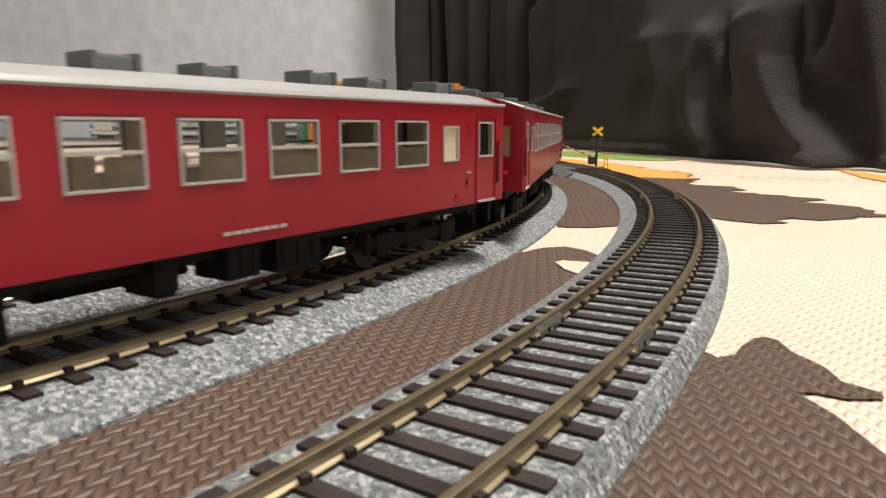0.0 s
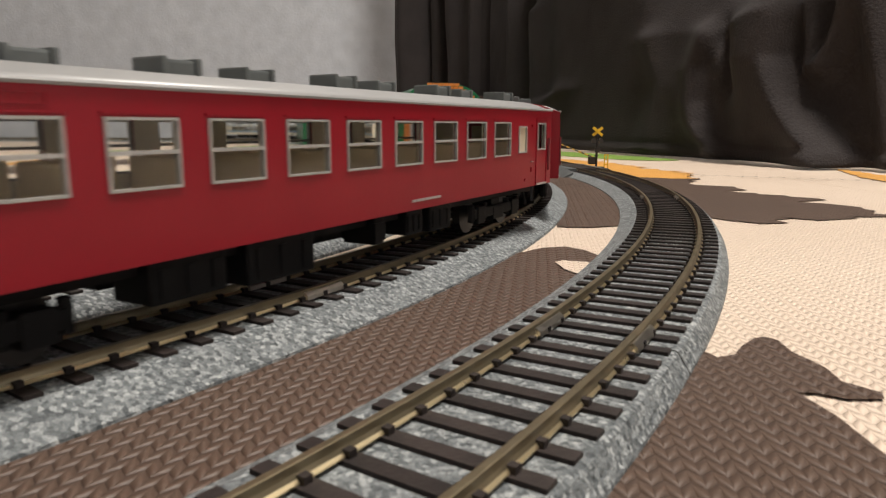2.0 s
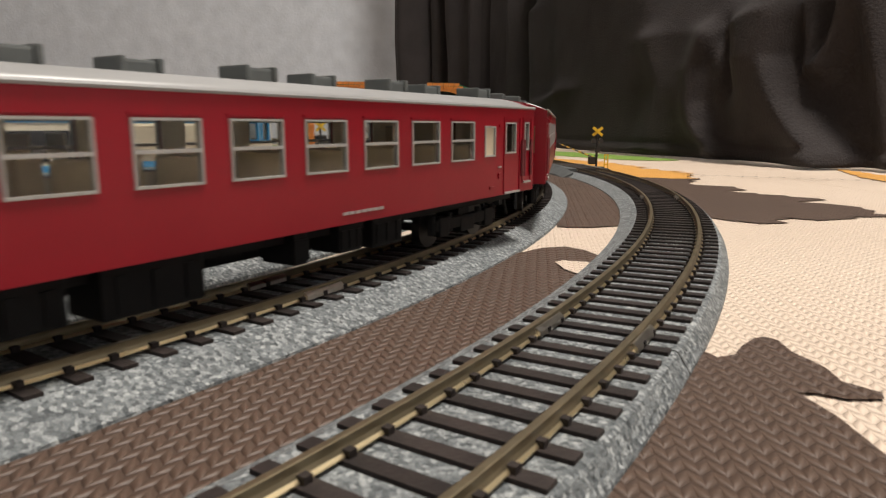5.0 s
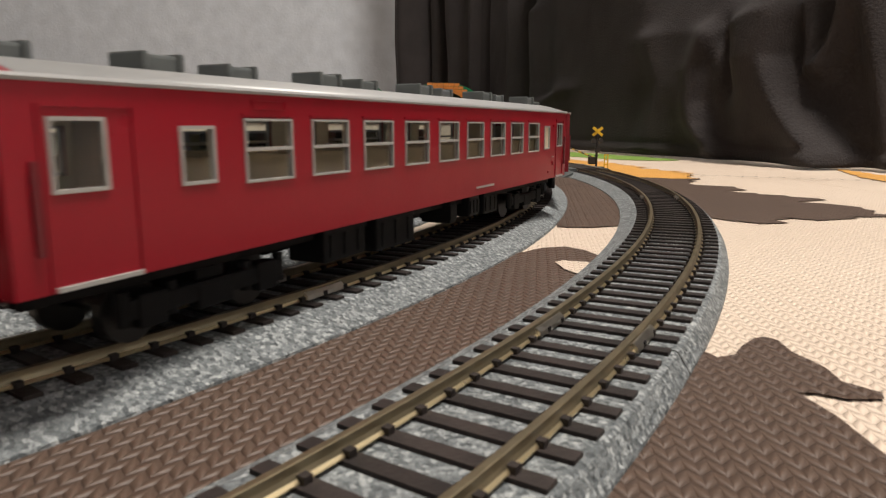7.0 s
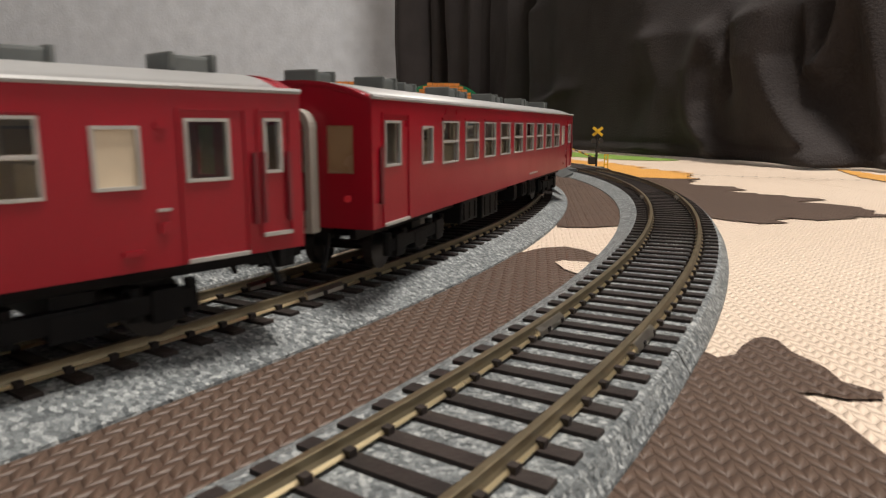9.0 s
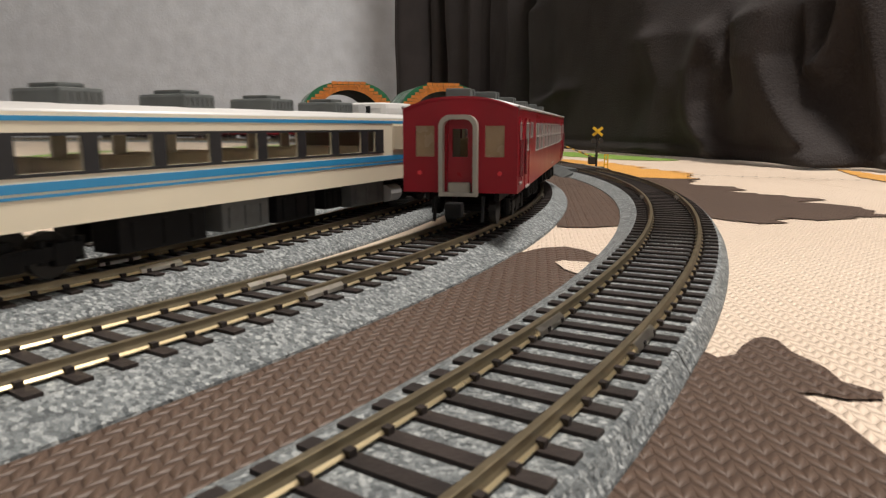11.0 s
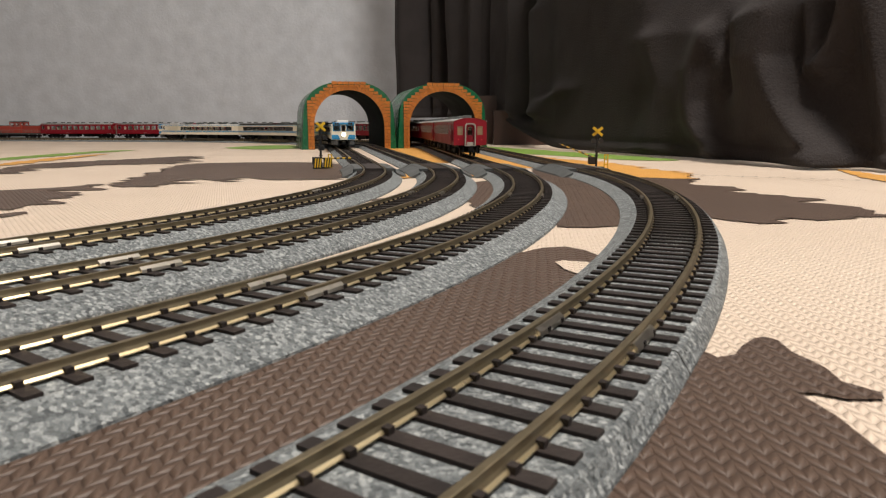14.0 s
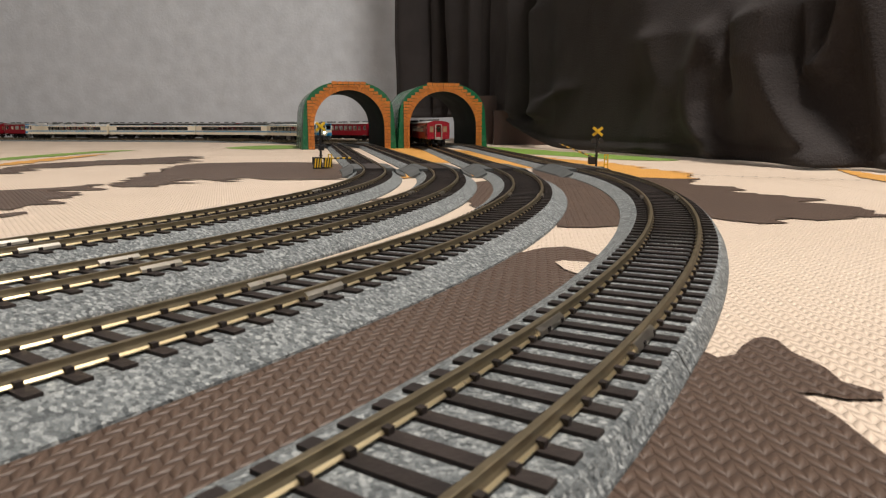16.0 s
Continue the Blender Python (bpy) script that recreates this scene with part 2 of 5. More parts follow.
class Track:
    """Straight, near curve, straight through the tunnel, far curve, far straight. s = 0 lies at the curve's side point."""

    def __init__(self, i):
        self.r, self.end = RADII[i], radians(ENDS[i])
        off = self.r - RADII[0]
        self.s1 = self.r * self.end
        self.p = Vector((CX + self.r * math.cos(self.end), CY + self.r * math.sin(self.end)))
        self.h1, self.h2 = math.pi / 2 + self.end, radians(FAR_TURN)
        right = Vector((math.sin(self.h2), -math.cos(self.h2)))
        a = Vector(FAR_POINT) + right * off
        d1, d2 = Vector((math.cos(self.h1), math.sin(self.h1))), Vector((math.cos(self.h2), math.sin(self.h2)))
        det = d1.x * -d2.y + d2.x * d1.y
        w = a - self.p
        k = (w.x * -d2.y + d2.x * w.y) / det
        self.fr = FAR_R + off
        turn = self.h2 - self.h1
        self.s2 = self.s1 + k - self.fr * math.tan(turn / 2)
        self.s3 = self.s2 + self.fr * turn
        self.q = self.p + d1 * (self.s2 - self.s1)
        self.c2 = self.q + Vector((math.cos(self.h1 + math.pi / 2), math.sin(self.h1 + math.pi / 2))) * self.fr
        self.s0 = self.r * radians(BACK)

    def at(self, s):
        if s < self.s0:
            a = radians(BACK)
            h = a + math.pi / 2
            d = s - self.s0
            return CX + self.r * math.cos(a) + d * math.cos(h), CY + self.r * math.sin(a) + d * math.sin(h), h
        if s < self.s1:
            a = s / self.r
            return CX + self.r * math.cos(a), CY + self.r * math.sin(a), a + math.pi / 2
        if s < self.s2:
            d = s - self.s1
            return self.p.x + d * math.cos(self.h1), self.p.y + d * math.sin(self.h1), self.h1
        if s < self.s3:
            h = self.h1 + (s - self.s2) / self.fr
            return self.c2.x + self.fr * math.sin(h), self.c2.y - self.fr * math.cos(h), h
        a = Vector((self.c2.x + self.fr * math.sin(self.h2), self.c2.y - self.fr * math.cos(self.h2)))
        d = s - self.s3
        return a.x + d * math.cos(self.h2), a.y + d * math.sin(self.h2), self.h2

    def stations(self, a, b, step):
        n = max(2, int(abs(b - a) / step) + 1)
        return [self.at(a + (b - a) * i / (n - 1)) for i in range(n)]

    def ride(self, s, half):
        """Pose of a vehicle whose bogies run at s - half and s + half."""
        x0, y0, _ = self.at(s - half)
        x1, y1, _ = self.at(s + half)
        return pose((x0 + x1) / 2, (y0 + y1) / 2, RAIL_Z, 0, 0, math.degrees(math.atan2(y1 - y0, x1 - x0)))


TRACKS = [Track(i) for i in range(4)]


# ---- room ----
def slab(name, x0, x1, y0, y1, z0, z1, m, label, category, kind="structure"):
    return tagged(mesh_object(name, boxes((x0, x1, y0, y1, z0, z1)), m), label, category, "", kind)


slab("floor", -3.2, 1.9, -1.6, 2.6, -0.06, -0.012, CARPET, "brown wooden floor under the foam mats", "floor")
slab("wall_north", -3.2, 1.9, 2.42, 2.54, -0.012, 2.35, WALLPAPER, "pale grey textured wallpaper wall", "wall")
slab("wall_south", -3.2, 1.9, -1.7, -1.6, -0.012, 2.35, WALLPAPER, "pale grey wallpapered wall", "wall")
slab("wall_west", -3.3, -3.2, -1.6, 2.54, -0.012, 2.35, WALLPAPER, "pale grey wallpapered side wall", "wall")
slab("wall_east", 1.9, 2.0, -1.6, 2.54, -0.012, 2.35, WALLPAPER, "pale grey wallpapered side wall", "wall")
slab("ceiling", -3.2, 1.9, -1.6, 2.54, 2.35, 2.45, CEILING_M, "white papered ceiling", "ceiling")
lamp = new("ceiling_lamp")
tagged(lamp, "round white ceiling lamp with a lit diffuser", "ceiling lamp")
lamp.location = (0.52, 0.18, 2.35)
bm = bmesh.new()
tube(bm, (0, 0, -0.05), (0, 0, 0), 0.27, 40)
part("lamp_body", bm, CEILING_M, lamp)
bm = bmesh.new()
tube(bm, (0, 0, -0.06), (0, 0, -0.0502), 0.25, 40)
part("diffuser", bm, SHADE, lamp)


# ---- foam mats ----
def mat_tile(name, x0, x1, y0, y1, m, label):
    bm = bmesh.new()
    box(bm, x0, x1, y0, y1, -0.012, 0.0, bevel=0.0012)
    return tagged(mesh_object(name, bm, m), label, "foam mat", "foam floor mats", "structure")


TILE = 0.60
for i in range(-5, 2):
    for j in range(-3, 4):
        x0, y0 = 0.27 + i * TILE, -0.04 + j * TILE
        mat_tile("foam_mat", x0 + 0.0003, x0 + TILE - 0.0003, y0 + 0.0003, y0 + TILE - 0.0003, BEIGE,
                 "beige foam play mat with an embossed chevron weave")


def patch(name, pts, m, label, tooth=0.006, lift=0.0005, seed=1):
    """A camouflage patch printed on the mats: a closed wavy outline with toothed edges, from a few corner points."""
    rnd = random.Random(seed)
    ring = []
    k = len(pts)
    for i in range(k):
        a, b, c, d = (Vector(pts[(i + o) % k]) for o in (-1, 0, 1, 2))
        n = max(2, int((c - b).length / 0.007))
        for j in range(n):
            t = j / n
            p = 0.5 * (2 * b + (c - a) * t + (2 * a - 5 * b + 4 * c - d) * t * t + (3 * b - a - 3 * c + d) * t ** 3)
            g = (c - b).normalized()
            w = tooth * (rnd.random() - 0.5) if j else 0
            ring.append((p.x + w - g.y * w * 0.4, p.y + g.x * w * 0.3))
    bm = bmesh.new()
    vs = [bm.verts.new((x, y, lift)) for x, y in ring]
    f = bm.faces.new(vs)
    bmesh.ops.triangulate(bm, faces=[f])
    return tagged(mesh_object(name, bm, m), label, "mat print", "camouflage patches", "structure")


BR = "dark brown camouflage patch printed on the foam mat"
patch("mat_print", [(-0.0783, 0.0571), (-0.0593, 0.085), (-0.046, 0.1086), (-0.0203, 0.1436), (0.0026, 0.1878), (0.0267, 0.2157), (0.0411, 0.225), (0.0494, 0.2071), (0.0502, 0.1805), (0.0465, 0.1292), (0.0475, 0.1157), (0.0518, 0.1151), (0.0595, 0.1245), (0.0634, 0.1235), (0.0642, 0.1086), (0.0668, 0.0976), (0.0601, 0.0951), (0.0539, 0.0976), (0.0546, 0.0776), (0.0483, 0.0571), (0.012, 0.0391), (-0.0298, 0.0391)], BROWN, BR, tooth=0.004, lift=0.0005, seed=1)
patch("mat_print", [(0.0331, 0.1966), (0.0381, 0.1982), (0.0436, 0.1925), (0.0375, 0.1784)], BEIGE, "beige gap in the camouflage print on the foam mat", tooth=0.002, lift=0.0009, seed=2)
patch("mat_print", [(0.0476, 0.2814), (0.0503, 0.2702), (0.0693, 0.2733), (0.0829, 0.2936), (0.1151, 0.4233), (0.1242, 0.5415), (0.112, 0.6249), (0.0895, 0.6499), (0.0623, 0.513), (0.0522, 0.3348)], BROWN, BR, tooth=0.003, lift=0.0005, seed=3)
patch("mat_print", [(0.1511, 0.5668), (0.1872, 0.5415), (0.1839, 0.4639), (0.1882, 0.4055), (0.2002, 0.3891), (0.2006, 0.3546), (0.2064, 0.3302), (0.2063, 0.301), (0.1821, 0.3029), (0.1624, 0.29), (0.1491, 0.3029), (0.132, 0.2797), (0.1234, 0.29), (0.114, 0.301), (0.0992, 0.2733), (0.1047, 0.3235), (0.1186, 0.4233)], BROWN, BR, tooth=0.02, lift=0.0005, seed=4)
patch("mat_print", [(0.0655, 1.4198), (0.1824, 1.1279), (0.2457, 0.972), (0.284, 0.8251), (0.2225, 0.8251), (0.1544, 0.9532), (0.0707, 1.1279)], GREEN_F, "green camouflage patch printed on the foam mat", tooth=0.01, lift=0.0005, seed=5)
patch("mat_print", [(-0.0905, 1.3071), (0.0156, 1.1819), (0.097, 1.012), (0.1499, 0.8392), (0.1938, 0.6962), (0.2076, 0.5603), (0.1769, 0.524), (0.1314, 0.5735), (0.0948, 0.6499), (0.0099, 0.7495), (-0.0664, 0.8538)], ORANGE_F, "orange camouflage patch printed on the foam mat", tooth=0.022, lift=0.0007, seed=6)
patch("mat_print", [(0.3751, 0.6499), (0.3633, 0.5356), (0.3539, 0.4639), (0.3243, 0.5023)], ORANGE_F, "orange camouflage patch printed on the foam mat", tooth=0.01, lift=0.0007, seed=7)
patch("mat_print", [(-0.3835, 0.5603), (-0.4361, 0.7272), (-0.3986, 0.8251), (-0.3431, 0.9351), (-0.3116, 0.8846), (-0.2941, 0.7495), (-0.3466, 0.7165), (-0.373, 0.6676), (-0.3809, 0.617)], BROWN, BR, tooth=0.03, lift=0.0005, seed=8)
patch("mat_print", [(-0.2235, 0.4595), (-0.2495, 0.5735), (-0.2696, 0.6864), (-0.2631, 0.7495), (-0.1497, 0.7731), (-0.0819, 0.6864), (-0.0746, 0.5476), (-0.1212, 0.513), (-0.1531, 0.5356), (-0.1589, 0.4972), (-0.1934, 0.524), (-0.1906, 0.4729)], BROWN, BR, tooth=0.028, lift=0.0005, seed=9)
patch("mat_print", [(-0.2836, 0.4124), (-0.2634, 0.4427), (-0.2402, 0.4776), (-0.2286, 0.4467), (-0.2359, 0.4196), (-0.2128, 0.4021), (-0.2184, 0.3711), (-0.2, 0.3546), (-0.2116, 0.3395), (-0.228, 0.3302)], BROWN, BR, tooth=0.022, lift=0.0005, seed=10)
patch("mat_print", [(-0.2083, 0.301), (-0.1991, 0.3213), (-0.1956, 0.3049), (-0.2009, 0.29)], BROWN, BR, tooth=0.004, lift=0.0005, seed=11)
patch("mat_print", [(0.0139, 0.4639), (0.0359, 0.5023), (0.0366, 0.4055), (0.0238, 0.3302), (0.0147, 0.3444)], BROWN, BR, tooth=0.004, lift=0.0005, seed=12)
patch("mat_print", [(-0.04, 0.3711), (-0.0273, 0.3891), (-0.0142, 0.4055), (-0.0199, 0.3711), (-0.0279, 0.3546)], BROWN, BR, tooth=0.003, lift=0.0005, seed=13)
patch("mat_print", [(-0.5533, 0.8115), (-0.5703, 0.9532), (-0.5622, 1.1279), (-0.5182, 1.1543), (-0.5299, 1.012), (-0.5264, 0.8115)], GREEN_F, "green camouflage patch printed on the foam mat", tooth=0.01, lift=0.0005, seed=14)
patch("mat_print", [(-0.4623, 0.6769), (-0.4942, 0.8251), (-0.4994, 0.9532), (-0.4866, 0.9916), (-0.4689, 0.8538), (-0.4522, 0.6962)], ORANGE_F, "orange camouflage patch printed on the foam mat", tooth=0.01, lift=0.0007, seed=15)
patch("mat_print", [(0.0105, 0.6018), (0.0338, 0.617), (0.041, 0.5735), (0.0209, 0.5476)], ORANGE_F, "orange camouflage patch printed on the foam mat", tooth=0.004, lift=0.0009, seed=16)
patch("mat_print", [(-0.0437, 0.5603), (-0.0212, 0.5803), (-0.0177, 0.5476), (-0.0366, 0.524)], ORANGE_F, "orange camouflage patch printed on the foam mat", tooth=0.004, lift=0.0009, seed=17)
patch("mat_print", [(-0.4139, 1.3071), (-0.3662, 1.4618), (-0.2797, 1.4198), (-0.251, 1.2734), (-0.3337, 1.2109)], GREEN_F, "green camouflage patch printed on the foam mat", tooth=0.01, lift=0.0005, seed=18)



# the jigsaw joint between two rows of mats
def mat_joint(p0, p1, tabs):
    a, b = Vector(p0), Vector(p1)
    g = (b - a).normalized()
    side = Vector((-g.y, g.x))
    step = (b - a).length / tabs
    pts = []
    for k in range(tabs):
        for f, o in ((0.0, 0.0), (0.30, 0.0), (0.22, 0.45), (0.78, 0.45), (0.70, 0.0)):
            pts.append(a + g * (step * (k + f)) + side * (step * o * 0.8))
    pts.append(b)
    bm = bmesh.new()
    for p, q in zip(pts, pts[1:]):
        d = (q - p).normalized() * 0.0002
        w = Vector((-d.y, d.x)).normalized() * 0.0005
        bm.faces.new([bm.verts.new((v.x, v.y, 0.0011)) for v in (p - d - w, q + d - w, q + d + w, p - d + w)])
    return tagged(mesh_object("mat_joint", bm, JOINT), "dark jigsaw joint between two foam mats", "mat joint", "", "structure")


mat_joint((0.198, 0.5602), (0.510, 0.392), 18)


# ---- tracks ----
RAIL_PROFILE = [(-0.0012, -0.0021), (0.0012, -0.0021), (0.0012, -0.0019), (0.00085, -0.00155), (0.0006, -0.0010), (0.00055, -0.00065),
                (0.00055, -0.00005), (0.0004, 0.0), (-0.0004, 0.0), (-0.00055, -0.00005), (-0.00055, -0.00065), (-0.0006, -0.0010), (-0.00085, -0.00155), (-0.0012, -0.0019)]
RAIL_MI = [1, 1, 1, 0, 0, 0, 0, 0, 0, 0, 0, 0, 1, 1]
TIE = 0.0068


def sleeper_mesh():
    bm = bmesh.new()
    z0, z1 = RAIL_Z - 0.0036, RAIL_Z - 0.0021
    box(bm, -0.0013, 0.0013, -0.0139, 0.0139, z0, z1)
    for y in (-0.00825, 0.00825):
        for side in (-1, 1):
            box(bm, -0.0006, 0.0006, y + side * 0.00120 - 0.0006, y + side * 0.00120 + 0.0006, z1, z1 + 0.0009)
    return bm


sleeper_data = None
for i, tr in enumerate(TRACKS):
    track = new("railway_track")
    tagged(track, "curved model railway track with brass rails on moulded grey ballast", "railway track", "model railway tracks")
    a, b = tr.s0 - 1.8, tr.s3 + 1.45
    st = tr.stations(a, b, 0.012)
    bm = bmesh.new()
    top = RAIL_Z - 0.0027
    bi, bo = BED_IN[i], BED_OUT[i]
    sweep(bm, st, [(-bi, 0.0001), (bo, 0.0001), (bo - 0.0002, 0.0010), (0.0149, top - 0.0003), (0.0143, top),
                   (-0.0143, top), (-0.0149, top - 0.0003), (-bi + 0.0002, 0.0010)])
    part("roadbed", bm, BALLAST, track, "moulded grey ballast roadbed")
    for off in (-0.00825, 0.00825):
        bm = bmesh.new()
        sweep(bm, st, [(off + o, RAIL_Z + z) for o, z in RAIL_PROFILE], mi=RAIL_MI)
        part("rail", bm, [RAIL_TOP, BRASS], track, "brass-coloured metal rail")
    # rail joiners and the seam between the moulded sections
    for sj in (-29.6, -11.2):
        s = tr.r * radians(sj)
        for off in (-0.00825, 0.00825):
            bm = bmesh.new()
            sts = tr.stations(s - 0.006, s + 0.006, 0.003)
            sweep(bm, sts, [(off + o, RAIL_Z + z) for o, z in ((-0.0017, -0.0021), (0.0017, -0.0021), (0.0016, -0.0013), (0.0008, -0.0006), (-0.0008, -0.0006), (-0.0016, -0.0013))])
            part("rail_joiner", bm, STEEL, track, "bright metal rail joiner")
        bm = bmesh.new()
        sweep(bm, tr.stations(s - 0.00014, s + 0.00014, 0.00014), [(-bi - 0.0001, 0.0007), (bo + 0.0001, 0.0007), (0.0150, top - 0.0002), (0.0144, top + 0.0001),
                   (-0.0144, top + 0.0001), (-0.0150, top - 0.0002)])
        part("seam", bm, UNDER_GREY, track)
    # sleepers: the near ones singly, the rest joined
    if sleeper_data is None:
        sb = sleeper_mesh()
        sleeper_data = bpy.data.meshes.new("sleeper")
        bmesh.ops.recalc_face_normals(sb, faces=sb.faces)
        sb.to_mesh(sleeper_data)
        sb.free()
        sleeper_data.materials.append(SLEEPER)
        base_v = [v.co.copy() for v in sleeper_data.vertices]
        base_f = [tuple(p.vertices) for p in sleeper_data.polygons]
    verts, faces = [], []
    n = int((b - a) / TIE)
    for k in range(n):
        s = a + (k + 0.5) * TIE
        x, y, h = tr.at(s)
        if -0.52 < s < 0.06:
            ob = new("sleeper", sleeper_data)
            ob.parent = track
            ob.location, ob.rotation_euler = (x, y, 0), (0, 0, h)
        else:
            m = pose(x, y, 0, 0, 0, math.degrees(h))
            o = len(verts)
            verts += [m @ v for v in base_v]
            faces += [tuple(q + o for q in f) for f in base_f]
    me = bpy.data.meshes.new("sleeper_run")
    me.from_pydata([tuple(v) for v in verts], [], faces)
    me.materials.append(SLEEPER)
    ds = new("sleeper_run", me)
    ds.parent = track
    ds["kind"] = "stuff"


# ---- level crossing ----
S_A, S_B = 0.075, 0.150
for i, tr in enumerate(TRACKS):
    lx = new("level_crossing")
    tagged(lx, "grey plastic level crossing with ramps and dark boards over the track", "level crossing", "level crossings")
    sts = tr.stations(S_A, S_B, 0.006)
    bm = bmesh.new()
    sweep(bm, sts, [(-0.0066, RAIL_Z - 0.002), (0.0066, RAIL_Z - 0.002), (0.0064, RAIL_Z - 0.0003), (-0.0064, RAIL_Z - 0.0003)])
    part("board", bm, PLATE, lx, "dark board between the rails")
    for side in (-1, 1):
        bm = bmesh.new()
        sweep(bm, sts, [(side * 0.0097, RAIL_Z - 0.0025), (side * 0.0160, RAIL_Z - 0.0025), (side * 0.0160, RAIL_Z - 0.0005), (side * 0.0097, RAIL_Z - 0.0003)])
        part("board", bm, GREY_PL, lx)
        bm = bmesh.new()
        sw = tr.stations(S_A + 0.004, S_B - 0.004, 0.02)
        sweep(bm, sw, [(side * 0.0162, 0.0), (side * 0.0262, 0.0), (side * 0.0255, 0.0016), (side * 0.0162, RAIL_Z - 0.0006)])
        for s0, s1 in ((S_A - 0.016, S_A + 0.004), (S_B - 0.004, S_B + 0.016)):
            lo = s0 if s0 < S_A else s1
            hi = s1 if s0 < S_A else s0
            pl, ph = tr.at(lo), tr.at(hi)
            quad = []
            for (x, y, h), zs in ((ph, (RAIL_Z - 0.0006, 0.0016)), (pl, (0.0045, 0.0006))):
                rx, ry = math.sin(h), -math.cos(h)
                quad.append([bm.verts.new((x + rx * o * side, y + ry * o * side, z)) for o, z in ((0.0172, zs[0]), (0.0255, zs[1]), (0.0262, 0.0), (0.0172, 0.0))])
            for q in range(4):
                bm.faces.new((quad[0][q], quad[0][(q + 1) % 4], quad[1][(q + 1) % 4], quad[1][q]))
            bm.faces.new(quad[0])
            bm.faces.new(quad[1])
        part("ramp", bm, GREY_PL, lx, "sloping grey plastic ramp")


def crossing_signal(x, y, turn, boom_to, tall, guarded):
    sig = new("crossing_signal")
    tagged(sig, "black and yellow crossing signal with crossed boards and a striped barrier", "crossing signal", "crossing signals")
    sig.matrix_world = pose(x, y, 0, 0, 0, turn)
    part("base", boxes((-0.007, 0.007, -0.004, 0.004, 0.0, 0.0022), bevel=0.0004), BLACK, sig)
    if guarded:
        # two crossed hazard boards in front of the mast
        for gx in (-0.0052, 0.0052):
            gd = part("guard", boxes((gx - 0.0044, gx + 0.0044, -0.0044, -0.0036, 0.0015, 0.0105), bevel=0.0003), BLACK, sig, "black hazard board")
            for k in range(3):
                bm = bmesh.new()
                x0 = gx - 0.0040 + k * 0.0026
                pts = [(x0, 0.0018), (x0 + 0.0013, 0.0018), (x0 + 0.0026, 0.0102), (x0 + 0.0013, 0.0102)]
                fr = [[bm.verts.new((px, yy, pz)) for px, pz in pts] for yy in (-0.0044, -0.0047)]
                for f in fr:
                    bm.faces.new(f)
                for q in range(4):
                    bm.faces.new((fr[0][q], fr[0][(q + 1) % 4], fr[1][(q + 1) % 4], fr[1][q]))
                part("guard_stripe", bm, YELLOW, gd, "yellow slanting stripe")
    bm = bmesh.new()
    tube(bm, (0, 0, 0.002), (0, 0, tall), 0.0011, 10)
    for z in (0.012, 0.018):
        tube(bm, (0, 0, z), (0, 0, z + 0.0012), 0.0018, 10)
    part("mast", bm, BLACK, sig)
    for ang in (-40, 40):
        bm = bmesh.new()
        box(bm, -0.0060, 0.0060, -0.0022 if ang > 0 else -0.0014, -0.0014 if ang > 0 else -0.0006, -0.0013, 0.0013, m=pose(0, 0, tall - 0.004, 0, ang, 0), bevel=0.0003)
        part("crossed_board", bm, YELLOW, sig, "yellow crossed warning board")
    for sx in (-1, 1):
        bm = bmesh.new()
        tube(bm, (sx * 0.0034, -0.0026, tall * 0.68), (sx * 0.0034, 0.001, tall * 0.68), 0.0023, 12)
        tube(bm, (0, 0, tall * 0.68), (sx * 0.003, 0, tall * 0.68), 0.0006, 6)
        part("lamp_hood", bm, BLACK, sig)
    part("motor_box", boxes((-0.0075, -0.0012, -0.002, 0.004, 0.0045, 0.0115), bevel=0.0006), BLACK, sig)
    part("bell", boxes((-0.0018, 0.0032, -0.0016, 0.0020, tall * 0.40, tall * 0.52), bevel=0.0006), BLACK, sig)
    part("ladder", boxes((0.0072, 0.0080, -0.001, 0.0, 0.0, 0.014), (0.0105, 0.0113, -0.001, 0.0, 0.0, 0.014),
                         (0.008, 0.0105, -0.001, 0.0, 0.004, 0.0048), (0.008, 0.0105, -0.001, 0.0, 0.0085, 0.0093), (0.008, 0.0105, -0.001, 0.0, 0.0130, 0.0138)), YELLOW, sig)
    a, b = Vector((0.0, 0.003, 0.010)), Vector(boom_to)
    for k in range(12):
        bm = bmesh.new()
        tube(bm, a.lerp(b, k / 12), a.lerp(b, (k + 1) / 12), 0.0008, 8)
        part("barrier_stripe", bm, BLACK if k % 2 else YELLOW, sig)
    return sig


crossing_signal(-0.117, 0.655, 35, (0.030, -0.010, 0.010), 0.044, True)
crossing_signal(0.147, 0.655, 0, (-0.008, 0.165, 0.020), 0.0395, False)


